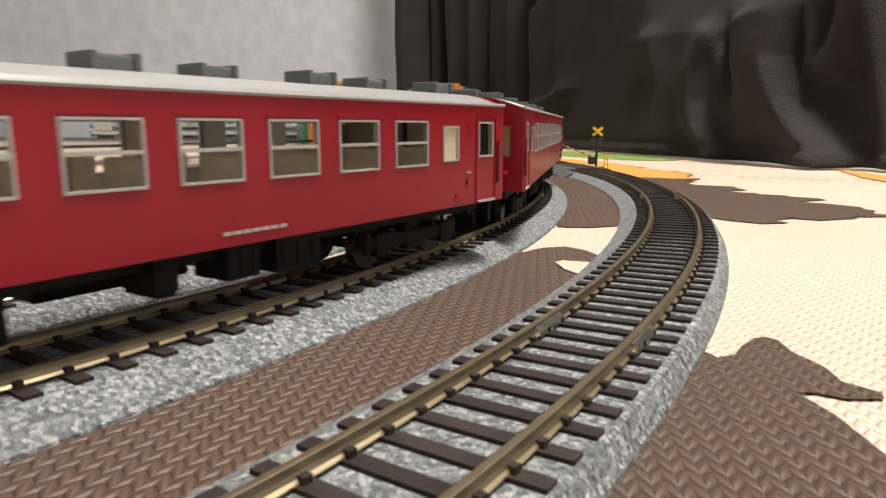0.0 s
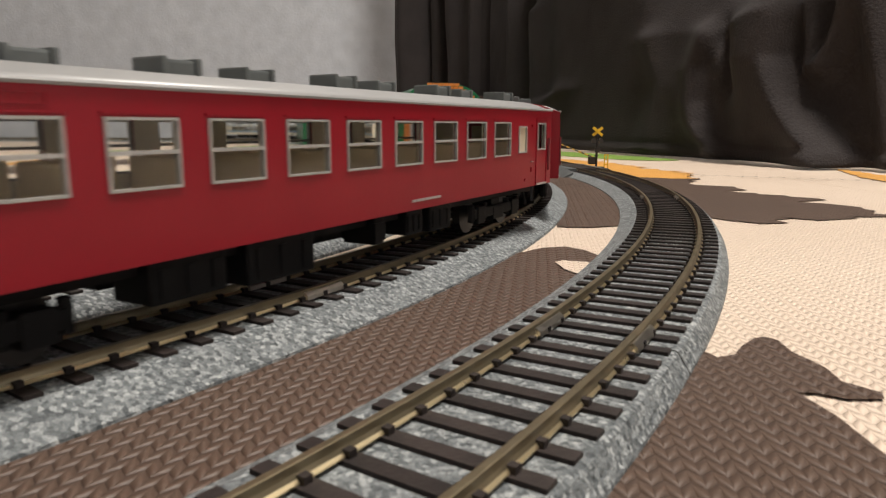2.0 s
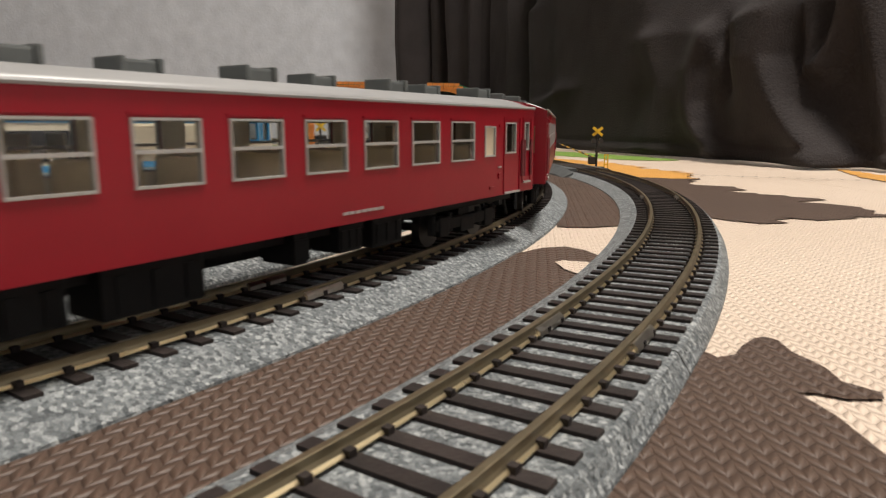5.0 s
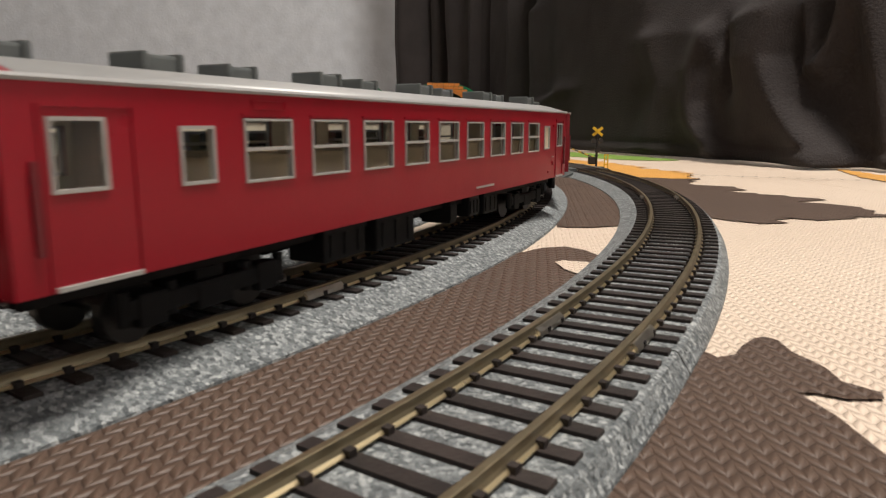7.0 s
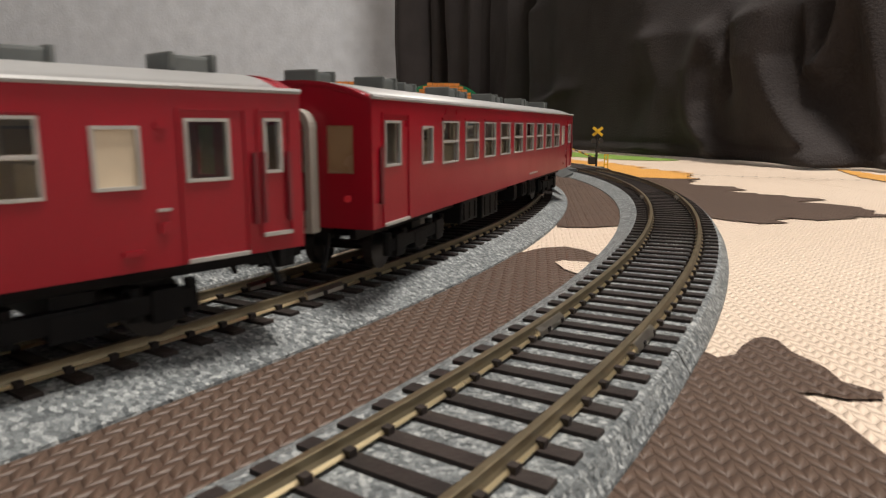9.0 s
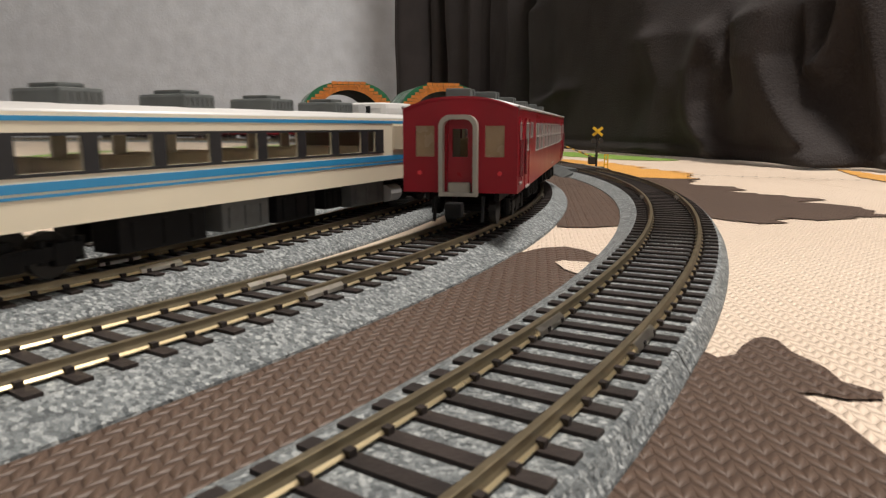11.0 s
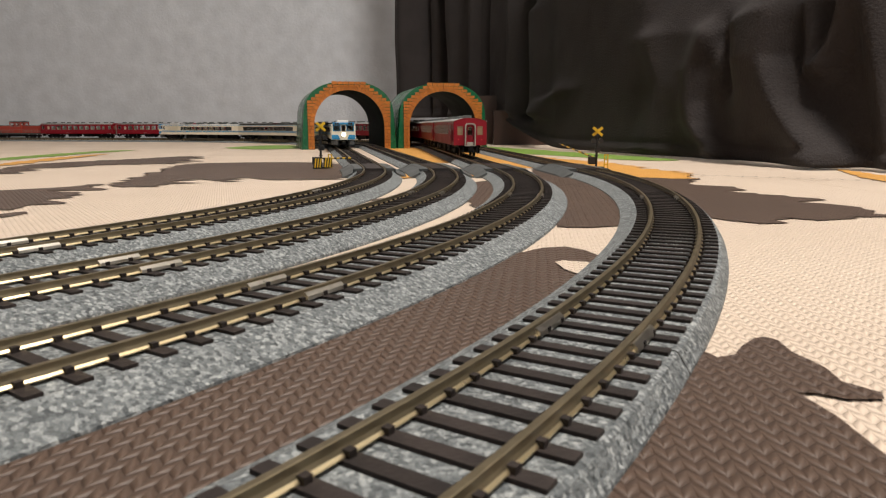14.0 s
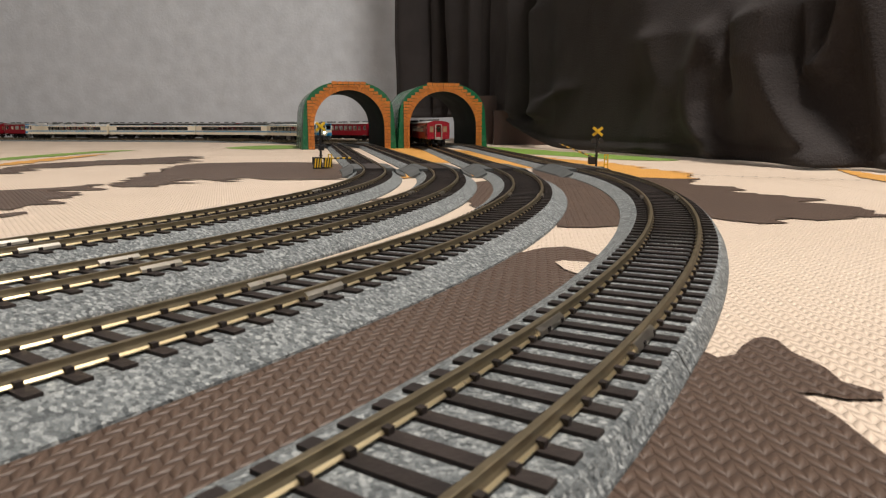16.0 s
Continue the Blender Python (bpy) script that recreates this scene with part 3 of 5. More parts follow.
# ---- tunnels ----
def tunnel(x, y, turn, tall=1.0):
    tn = new("toy_tunnel")
    tagged(tn, "green plastic toy tunnel with an orange brick portal, tracks running through", "toy tunnel", "toy tunnels")
    tn.matrix_world = pose(x, y, 0, 0, 0, turn) @ Matrix.Diagonal((1, 1, tall, 1))
    ri, zc, ro, length = 0.0622, 0.0410, 0.0695, 0.18

    def arch(r, z0, w, n=20):
        return [(-w, 0.0)] + [(-r * math.cos(math.pi * k / n), z0 + r * math.sin(math.pi * k / n)) for k in range(n + 1)] + [(w, 0.0)]
    inner = arch(ri, zc, ri)
    outer = [(-0.084, 0.0)] + [(-0.080 * abs(math.cos(math.pi * k / 20)) ** 0.8 * (1 if k <= 10 else -1), 0.058 + 0.060 * math.sin(math.pi * k / 20) ** 0.9) for k in range(21)] + [(0.084, 0.0)]
    bm = bmesh.new()
    rows = []
    for yy, g in ((0.0, 1.0), (0.008, 1.02), (length - 0.01, 1.02), (length, 1.0)):
        rows.append([bm.verts.new((px * g, yy, pz)) for px, pz in outer])
    for a, b in zip(rows, rows[1:]):
        for k in range(len(outer) - 1):
            bm.faces.new((a[k], a[k + 1], b[k + 1], b[k]))
    for row, yy in ((rows[0], 0.0), (rows[-1], length)):
        inn = [bm.verts.new((px, yy, pz)) for px, pz in inner]
        for k in range(len(inner) - 1):
            bm.faces.new((row[k], row[k + 1], inn[k + 1], inn[k]))
    part("shell", bm, GREEN_PL, tn, "glossy green moulded shell", smooth=False)
    # inner face of the shell, coloured near black for the shade within
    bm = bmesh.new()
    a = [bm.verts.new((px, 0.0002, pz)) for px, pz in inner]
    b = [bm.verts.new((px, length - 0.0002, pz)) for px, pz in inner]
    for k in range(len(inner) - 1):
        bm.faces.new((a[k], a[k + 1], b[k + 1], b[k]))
    part("lining", bm, GREEN_IN, tn, "inside of the green tunnel, its shade put into the colour", smooth=True)

    def half(z):
        if z < 0.086:
            return 0.0735
        step = int((z - 0.086) / 0.0055) + 1
        return max(0.0735 - step * 0.0072, 0.0)
    # portal backing and bricks
    bm = bmesh.new()
    n = 24
    for sgn in (-1, 1):
        box(bm, min(sgn * ri, sgn * 0.0725), max(sgn * ri, sgn * 0.0725), -0.0012, 0.0, 0.0, zc)
    for k in range(n):
        t0, t1 = math.pi * k / n, math.pi * (k + 1) / n
        pts = [(ri, t0), (ri, t1), (0.0715, t1), (0.0715, t0)]
        fr = [bm.verts.new((-r * math.cos(t), -0.0012, zc + r * math.sin(t))) for r, t in pts]
        bk = [bm.verts.new((-r * math.cos(t), 0.0, zc + r * math.sin(t))) for r, t in pts]
        bm.faces.new(fr)
        for q in range(4):
            bm.faces.new((fr[q], fr[(q + 1) % 4], bk[(q + 1) % 4], bk[q]))
    part("portal_backing", bm, MORTAR, tn)

    def brick(x0, x1, z0, z1):
        bm = bmesh.new()
        g = 0.00045
        box(bm, x0 + g, x1 - g, -0.0030, -0.0008, z0 + g, z1 - g)
        part("brick", bm, ORANGE_PL, tn)
    for sgn in (-1, 1):
        z, row = 0.0, 0
        while z < zc - 0.001:
            cut = 0.0068 if row % 2 else 0.0045
            e = [ri, ri + cut, 0.0735]
            for u0, u1 in zip(e, e[1:]):
                brick(min(sgn * u0, sgn * u1), max(sgn * u0, sgn * u1), z, min(z + 0.0057, zc))
            z += 0.00575
            row += 1
    nv = 28
    for k in range(nv):
        t0, t1 = math.pi * (k + 0.06) / nv, math.pi * (k + 0.94) / nv
        bm = bmesh.new()
        pts = [(ri, t0), (ri, t1), (ro, t1), (ro, t0)]
        fr = [bm.verts.new((-r * math.cos(t), -0.0030, zc + r * math.sin(t))) for r, t in pts]
        bk = [bm.verts.new((-r * math.cos(t), -0.0008, zc + r * math.sin(t))) for r, t in pts]
        bm.faces.new(fr)
        for q in range(4):
            bm.faces.new((fr[q], fr[(q + 1) % 4], bk[(q + 1) % 4], bk[q]))
        part("brick", bm, ORANGE_PL, tn)
    z, row = zc, 0
    while z < 0.1185:
        z1 = min(z + 0.0055, 0.1190)
        hw = half((z + z1) / 2)
        dz = z1 - zc
        inn = math.sqrt(max((ro + 0.0006) ** 2 - dz * dz, 0))
        if z1 > 0.1125:
            hw = max(hw, 0.030)
        if inn < hw - 0.001:
            for sgn in (-1, 1):
                u0 = inn if inn > 0 else 0.0002
                m = max(1, round((hw - u0) / 0.0105))
                for q in range(m):
                    e0, e1 = u0 + (hw - u0) * q / m, u0 + (hw - u0) * (q + 1) / m
                    brick(min(sgn * e0, sgn * e1), max(sgn * e0, sgn * e1), z, z1)
        z = z1
        row += 1
    return tn


tunnel(-0.166, 1.225, 15)
tunnel(0.000, 1.27, 12)


# ---- blanket over the furniture ----
def along(curve, z):
    """Where a crease (height, place along the cloth) lies at a height, and whether it reaches there."""
    for (z0, d0), (z1, d1) in zip(curve, curve[1:]):
        if z0 <= z <= z1:
            f = (z - z0) / (z1 - z0)
            return d0 + (d1 - d0) * f, 1.0
    z_end, d_end = curve[0] if z < curve[0][0] else curve[-1]
    return d_end, math.exp(-((z - z_end) / 0.014) ** 2)


def blanket(name, plan, z_low, z_high, fold, seed, label, flare=0.04, creases=(), shelves=(), lift=None, hem=0.016):
    """Hanging cloth along a line on the floor plan. creases: (curve, width before, width after, depth, step), a ridge or
    a step along a drawn line; shelves: (from, to, height, depth), where it breaks over an edge of the furniture below."""
    bm = bmesh.new()
    rows = []
    total = sum((Vector(b) - Vector(a)).length for a, b in zip(plan, plan[1:]))
    n = int(total / 0.0038)
    line = []
    for k in range(n + 1):
        d = total * k / n
        for a, b in zip(plan, plan[1:]):
            a, b = Vector(a), Vector(b)
            ln = (b - a).length
            if d <= ln + 1e-9:
                line.append((a.lerp(b, d / ln), (b - a).normalized(), total * k / n))
                break
            d -= ln
    levels = [z_low + 0.30 * k / 84 for k in range(85)] + [z_low + 0.30 + (z_high - z_low - 0.30) * k / 16 for k in range(1, 17)]
    for j, z in enumerate(levels):
        v = (z - z_low) / (z_high - z_low)
        row = []
        for p, g, d in line:
            nrm = Vector((g.y, -g.x))
            low = 1 - v
            w = noise.noise(Vector((d * 2.6 + seed, z * 1.1, seed)))
            w2 = noise.noise(Vector((d * 7.0 + z * 5.0, z * 4.0 + seed, 3.0)))
            w3 = noise.noise(Vector((d * 26.0 - z * 12, z * 16.0, seed * 2.0)))
            out = fold * (1.2 * w + 0.5 * w2 + 0.09 * w3) + flare * math.exp(-z / 0.05)
            for curve, wide_a, wide_b, deep, step in creases:
                at, reach = along(curve, z)
                q = d - at
                if step:
                    out += reach * deep * (1 / (1 + math.exp(min(max(q / wide_b, -40), 40)))) * math.exp(-(min(q, 0) / wide_a) ** 2)
                else:
                    out += reach * deep * math.exp(-(q / (wide_a if q < 0 else wide_b)) ** 2)
            for d0, d1, zs, deep in shelves:
                inside = 1 / (1 + math.exp(-(d - d0) / 0.006)) / (1 + math.exp((d - d1) / 0.006))
                out -= inside * deep * max(0.0, z - zs + 0.006 * w2) / 0.1
            # a rolled double hem along the lower edge
            e = z - z_low
            out += 0.0035 * math.exp(-((e - 0.006) / 0.006) ** 2) - 0.0022 * math.exp(-((e - hem) / 0.0022) ** 2)
            zz = z
            if lift and d < lift[0]:
                zz += lift[1] * (1 - d / lift[0]) ** 1.6 * math.exp(-e / 0.07)
            row.append(bm.verts.new((p.x + nrm.x * out, p.y + nrm.y * out, zz)))
        rows.append(row)
    for a, b in zip(rows, rows[1:]):
        for k in range(len(a) - 1):
            bm.faces.new((a[k], a[k + 1], b[k + 1], b[k]))
    ob = tagged(mesh_object(name, bm, FLEECE, smooth=True), label, "blanket")
    m = ob.modifiers.new("thickness", "SOLIDIFY")
    m.thickness, m.offset = 0.004, -1
    return ob


blanket("fleece_blanket", [(0.150, 1.50), (0.20, 1.22), (0.300, 0.88), (0.395, 0.64), (0.62, 0.25)], 0.003, 0.42, 0.008, 2.0,
        "dark brown fleece blanket draped over furniture to the floor", flare=0.012, lift=(0.34, 0.050),
        creases=[([(0.0, 0.893), (0.016, 0.887), (0.042, 0.857), (0.065, 0.836), (0.085, 0.824), (0.111, 0.812), (0.149, 0.816), (0.40, 0.800)], 0.070, 0.0022, 0.046, True),
                 ([(0.012, 0.735), (0.030, 0.704), (0.046, 0.688), (0.070, 0.680), (0.110, 0.682), (0.147, 0.697)], 0.030, 0.010, 0.020, False),
                 ([(0.085, 0.729), (0.119, 0.722), (0.152, 0.705)], 0.008, 0.020, -0.012, False),
                 ([(0.098, 0.837), (0.125, 0.836), (0.160, 0.828)], 0.010, 0.012, 0.016, False),
                 ([(0.100, 0.852), (0.122, 0.862), (0.150, 0.868), (0.30, 0.872)], 0.009, 0.014, 0.020, False),
                 ([(0.0, 0.935), (0.10, 0.905), (0.153, 0.891), (0.40, 0.886)], 0.014, 0.016, 0.018, False),
                 ([(0.050, 0.100), (0.123, 0.102), (0.223, 0.087), (0.60, 0.080)], 0.030, 0.040, -0.045, False),
                 ([(0.050, 0.020), (0.20, 0.020), (0.60, 0.015)], 0.030, 0.030, 0.015, False),
                 ([(0.060, 0.180), (0.120, 0.160), (0.25, 0.155)], 0.020, 0.050, 0.018, False),
                 ([(0.060, 0.200), (0.085, 0.240), (0.100, 0.310)], 0.040, 0.045, 0.010, False),
                 ([(0.020, 0.590), (0.09, 0.610), (0.155, 0.570)], 0.030, 0.035, 0.008, False),
                 ([(0.030, 0.770), (0.09, 0.765), (0.15, 0.760)], 0.030, 0.030, 0.010, False)],
        shelves=[(0.705, 0.815, 0.156, 0.075), (0.56, 0.70, 0.157, 0.030)])
blanket("fleece_blanket", [(-0.130, 2.02), (0.0, 1.92), (0.10, 1.72), (0.150, 1.53)], 0.066, 1.05, 0.010, 5.0, "dark brown fleece blanket hanging above a wooden bed board",
        creases=[([(0.0, 0.04), (1.0, 0.03)], 0.025, 0.030, 0.030, False), ([(0.0, 0.105), (1.0, 0.095)], 0.014, 0.016, -0.030, False),
                 ([(0.0, 0.185), (0.25, 0.165), (1.0, 0.15)], 0.012, 0.018, -0.040, False), ([(0.0, 0.25), (1.0, 0.22)], 0.035, 0.040, 0.025, False),
                 ([(0.0, 0.37), (0.3, 0.36), (1.0, 0.34)], 0.020, 0.022, 0.022, False), ([(0.0, 0.43), (1.0, 0.41)], 0.014, 0.016, -0.020, False)], flare=0.0, hem=0.024)
slab("bed_board", 0.045, 0.9, 1.60, 2.3, 0.0, 0.11, DARKWOOD, "dark brown wooden bed base under the blanket", "bed base", "thing")
slab("bed_board", 0.112, 0.26, 1.515, 1.54, 0.0, 0.074, DARKWOOD, "dark brown wooden board below the blanket", "bed base", "thing")



# ---- rolling stock: x runs forward, y to the left, z up from the rail top ----
def side_wall(bm, x0, x1, y0, y1, z0, z1, wins):
    """A wall along x with window openings (a, b, low, high)."""
    x = x0
    for a, b, lo, hi in sorted(wins):
        box(bm, x, a, y0, y1, z0, z1)
        box(bm, a, b, y0, y1, z0, lo)
        box(bm, a, b, y0, y1, hi, z1)
        x = b
    box(bm, x, x1, y0, y1, z0, z1)


def window_frame(thing, a, b, lo, hi, y, sgn, m, bar, glass, rim=0.0006, proud=0.0003):
    bm = bmesh.new()
    ya, yb = sorted((y - sgn * 0.0006, y + sgn * proud))
    box(bm, a, a + rim, ya, yb, lo, hi)
    box(bm, b - rim, b, ya, yb, lo, hi)
    box(bm, a + rim, b - rim, ya, yb, lo, lo + rim)
    box(bm, a + rim, b - rim, ya, yb, hi - rim, hi)
    if bar:
        mid = lo + (hi - lo) * bar
        box(bm, a + rim, b - rim, ya, yb, mid - 0.0003, mid + 0.0003)
    bmesh.ops.remove_doubles(bm, verts=bm.verts, dist=1e-6)
    fr = part("window", bm, m, thing)
    bm = bmesh.new()
    yg = y - sgn * 0.0004
    box(bm, a + rim * 0.5, b - rim * 0.5, yg - 0.00012, yg + 0.00012, lo + rim * 0.5, hi - rim * 0.5)
    pn = part("pane", bm, glass, fr)
    pn.visible_shadow = False


def roof_profile(w, z_eave, crown, n=14):
    pts = []
    for k in range(n + 1):
        t = -1 + 2 * k / n
        e = 1 - abs(t) ** 2.6
        pts.append((t * w / 2, z_eave + (crown - z_eave) * e))
    return pts


def roof_part(thing, length, w, z_eave, crown, m, label, inset=0.0, name="roof", span=None):
    pr = roof_profile(w, z_eave, crown)
    bm = bmesh.new()
    ends = span or (-length / 2 + inset, length / 2 - inset)
    rows = [[bm.verts.new((x, y, z)) for y, z in pr] for x in ends]
    low = [[bm.verts.new((x, y * 0.95, z - 0.001)) for y, z in pr] for x in ends]
    for r in (rows, low):
        for k in range(len(pr) - 1):
            bm.faces.new((r[0][k], r[0][k + 1], r[1][k + 1], r[1][k]))
    for e in (0, 1):
        for k in range(len(pr) - 1):
            bm.faces.new((rows[e][k], rows[e][k + 1], low[e][k + 1], low[e][k]))
    for k in (0, -1):
        bm.faces.new((rows[0][k], rows[1][k], low[1][k], low[0][k]))
    part(name, bm, m, thing, label, smooth=True)


def end_cap(bm, x0, x1, w, z0, z_eave, crown, holes):
    """An end wall across y with openings (y0, y1, low, high), arched at the top."""
    xa, xb = min(x0, x1), max(x0, x1)
    y = -w / 2
    for a, b, lo, hi in sorted(holes):
        box(bm, xa, xb, y, a, z0, z_eave)
        box(bm, xa, xb, a, b, z0, lo)
        box(bm, xa, xb, a, b, hi, z_eave)
        y = b
    box(bm, xa, xb, y, w / 2, z0, z_eave)
    pr = roof_profile(w, z_eave, crown)
    rows = [[bm.verts.new((x, yy, z)) for yy, z in pr] for x in (xa, xb)]
    bm.faces.new(rows[0])
    bm.faces.new(rows[1][::-1])
    for k in range(len(pr) - 1):
        bm.faces.new((rows[0][k], rows[0][k + 1], rows[1][k + 1], rows[1][k]))


def bogie(thing, x, m=None):
    bm = bmesh.new()
    for y in (-0.0125, 0.0125):
        box(bm, x - 0.0175, x + 0.0175, y - 0.0012, y + 0.0012, 0.0050, 0.0082, bevel=0.0004)
        for dx in (-0.0131, 0.0131):
            box(bm, x + dx - 0.0026, x + dx + 0.0026, y - 0.0016, y + 0.0016, 0.0035, 0.0088, bevel=0.0004)
            for ss in (-0.0045, 0.0045):
                tube(bm, (x + dx + ss, y, 0.0042), (x + dx + ss, y, 0.0095), 0.0011, 8)
        box(bm, x - 0.004, x + 0.004, y - 0.0014, y + 0.0014, 0.0036, 0.0078, bevel=0.0004)
    box(bm, x - 0.003, x + 0.003, -0.0125, 0.0125, 0.0055, 0.0100)
    bg = part("bogie", bm, m or UNDER, thing, "black bogie with coil springs")
    for dx in (-0.0131, 0.0131):
        bm = bmesh.new()
        for y in (-0.0076, 0.0076):
            tube(bm, (x + dx, y - 0.0012, 0.0054), (x + dx, y + 0.0012, 0.0054), 0.0053, 18)
        tube(bm, (x + dx, -0.0076, 0.0054), (x + dx, 0.0076, 0.0054), 0.0012, 8)
        part("wheelset", bm, WHEEL, bg, "dark metal wheelset")


def coupler(thing, x, sgn):
    bm = bmesh.new()
    box(bm, min(x, x + sgn * 0.007), max(x, x + sgn * 0.007), -0.0014, 0.0014, 0.0070, 0.0096, bevel=0.0003)
    box(bm, min(x + sgn * 0.005, x + sgn * 0.0095), max(x + sgn * 0.005, x + sgn * 0.0095), -0.0026, 0.0026, 0.0060, 0.0106, bevel=0.0006)
    for y in (-0.0075, 0.0075):
        tube(bm, (x - sgn * 0.001, y, 0.0115), (x + sgn * 0.002, y * 1.02, 0.0040), 0.0006, 6)
    part("coupler", bm, UNDER, thing, "black knuckle coupler")


def under_boxes(thing, spec, m, grey=None):
    for k, (a, b, lo, side) in enumerate(spec):
        bm = bmesh.new()
        y0, y1 = (-0.0145, -0.0050) if side < 0 else ((0.0050, 0.0145) if side > 0 else (-0.0145, 0.0145))
        box(bm, a, b, y0, y1, lo, 0.0131, bevel=0.0006)
        for q in range(3):
            xx = a + (b - a) * (q + 0.5) / 3
            box(bm, xx - 0.0008, xx + 0.0008, y0 - 0.0003, y1 + 0.0003, lo + 0.001, 0.0108)
        part("equipment_box", bm, grey if grey and k % 3 == 1 else m, thing)


def passenger_coach(name, paint, roof_m, label, group, length=0.2370, w=0.0362, frame_m=None, vents=10, guard=False):
    """A locomotive-hauled coach: unit windows, a door at each end, roof vents, open seating inside."""
    co = new(name)
    tagged(co, label, "railway coach", group)
    z0, ze, zr = 0.0129, 0.0390, 0.0424
    h = length / 2
    big = [(-h + 0.0400 + k * 0.0184, -h + 0.0526 + k * 0.0184, 0.0240, 0.0346) for k in range(9)]
    small = [(-h + 0.0262, -h + 0.0333, 0.0246, 0.0334), (h - 0.0307, h - 0.0236, 0.0246, 0.0334)]
    doors = [(-h + 0.0058, -h + 0.0139, 0.0251, 0.0345), (h - 0.0138, h - 0.0060, 0.0251, 0.0345)]
    narrow = []
    leaves = [(-h + 0.0048, -h + 0.0182, 0.0129), (h - 0.0148, h - 0.0048, 0.0129)]
    if guard:
        big = [(-h + 0.0552 + k * 0.0184, -h + 0.0678 + k * 0.0184, 0.0240, 0.0346) for k in range(8)]
        small = [(-h + 0.0356, -h + 0.0430, 0.0291, 0.0348), (h - 0.0343, h - 0.0276, 0.0246, 0.0334)]
        doors = [(-h + 0.0206, -h + 0.0288, 0.0251, 0.0346), (h - 0.0210, h - 0.0136, 0.0251, 0.0345)]
        narrow = [(-h + 0.0036, -h + 0.0072, 0.0258, 0.0346), (h - 0.0075, h - 0.0040, 0.0258, 0.0346)]
        leaves = [(-h + 0.0196, -h + 0.0312, 0.0129), (h - 0.0218, h - 0.0108, 0.0129), (-h + 0.0028, -h + 0.0090, 0.0154), (h - 0.0085, h - 0.0024, 0.0154)]
    wins = big + small + doors + narrow
    body = bmesh.new()
    for sgn in (-1, 1):
        ya, yb = sorted((sgn * (w / 2 - 0.0010), sgn * w / 2))
        side_wall(body, -h, h, ya, yb, z0, ze, wins)
    for sgn in (-1, 1):
        end_cap(body, sgn * (h - 0.0010), sgn * h, w - 0.002, z0, ze, zr, [(-0.0140, -0.0080, 0.0240, 0.0335), (-0.0040, 0.0040, 0.0122, 0.0350), (0.0080, 0.0140, 0.0240, 0.0335)])
    box(body, -h + 0.001, h - 0.001, -w / 2 + 0.001, w / 2 - 0.001, z0, z0 + 0.0012)
    bmesh.ops.remove_doubles(body, verts=body.verts, dist=1e-6)
    part("body", body, paint, co)
    for sgn in (-1, 1):
        y = sgn * w / 2
        for q in big:
            window_frame(co, *q, y, sgn, frame_m or ALU, 0.52, GLASS, rim=0.00042)
        for q in small + doors + narrow:
            window_frame(co, *q, y, sgn, frame_m or ALU, 0, FROST if q == small[1] else GLASS, rim=0.0005)
        # side doors: a recessed-looking leaf edge, two dark grab rails and a pale sill
        for q, (a, b, low) in enumerate(leaves):
            bm = bmesh.new()
            ya, yb = sorted((y, y + sgn * 0.0003))
            for e in (a, b):
                box(bm, e - 0.00022, e + 0.00022, ya, yb, low + 0.0002, 0.0360)
            box(bm, a, b, ya, yb, 0.0357, 0.0361)
            dr = part("door_surround", bm, paint, co)
            bm = bmesh.new()
            box(bm, a + 0.0003, b - 0.0003, *sorted((y, y + sgn * 0.0006)), low + 0.0001, low + 0.0007)
            part("door_sill", bm, ALU, dr, "pale metal door sill")
            for xx in ((a - 0.0013,) if q == 0 else ((b + 0.0013,) if q == 1 else (a + 0.0006, b - 0.0006))):
                bm = bmesh.new()
                tube(bm, (xx, y + sgn * 0.0005, 0.0178), (xx, y + sgn * 0.0005, 0.0292), 0.00045, 6)
                part("handrail", bm, MAROON, dr, "dark red grab rail")
        # destination plate holder above the first big window, and small marks low at the front end
        bm = bmesh.new()
        bx0 = big[0][0] + 0.0022
        for lo, hi in ((0.0361, 0.03625), (0.0375, 0.03765)):
            box(bm, bx0, bx0 + 0.0085, *sorted((y, y + sgn * 0.00025)), lo, hi)
        for e in (bx0, bx0 + 0.0085):
            box(bm, e - 0.0001, e + 0.0001, *sorted((y, y + sgn * 0.00025)), 0.0361, 0.03765)
        part("plate_holder", bm, paint, co)
        for k, (dx, zz, wd, tl) in enumerate(((0.0175, 0.0330, 0.0018, 0.0009), (0.0178, 0.0212, 0.0020, 0.0004), (0.0182, 0.0180, 0.0014, 0.0016), (0.0222, 0.0152, 0.0030, 0.0008))):
            bm = bmesh.new()
            box(bm, h - dx - wd - (0.006 if guard else 0), h - dx - (0.006 if guard else 0), *sorted((y, y + sgn * 0.0004)), zz, zz + tl)
            part("side_fitting", bm, ALU if k == 1 else paint, co)
        bm = bmesh.new()
        for a, b, lo, hi in big:
            box(bm, a - 0.0004, b + 0.0004, *sorted((y, y + sgn * 0.00035)), hi + 0.0004, hi + 0.0008)
        dl = part("drip_strip", bm, paint, co)
        dl["kind"] = "stuff"
        bm = bmesh.new()
        ya, yb = sorted((y, y + sgn * 0.0002))
        for k in range(7):
            box(bm, 0.021 + k * 0.0021, 0.0227 + k * 0.0021, ya, yb, 0.0149, 0.0155)
        part("lettering_bars", bm, ALU, co, "white unreadable lettering")
        bm = bmesh.new()
        tube(bm, (-h, y * 1.002, ze), (h, y * 1.002, ze), 0.0005, 6)
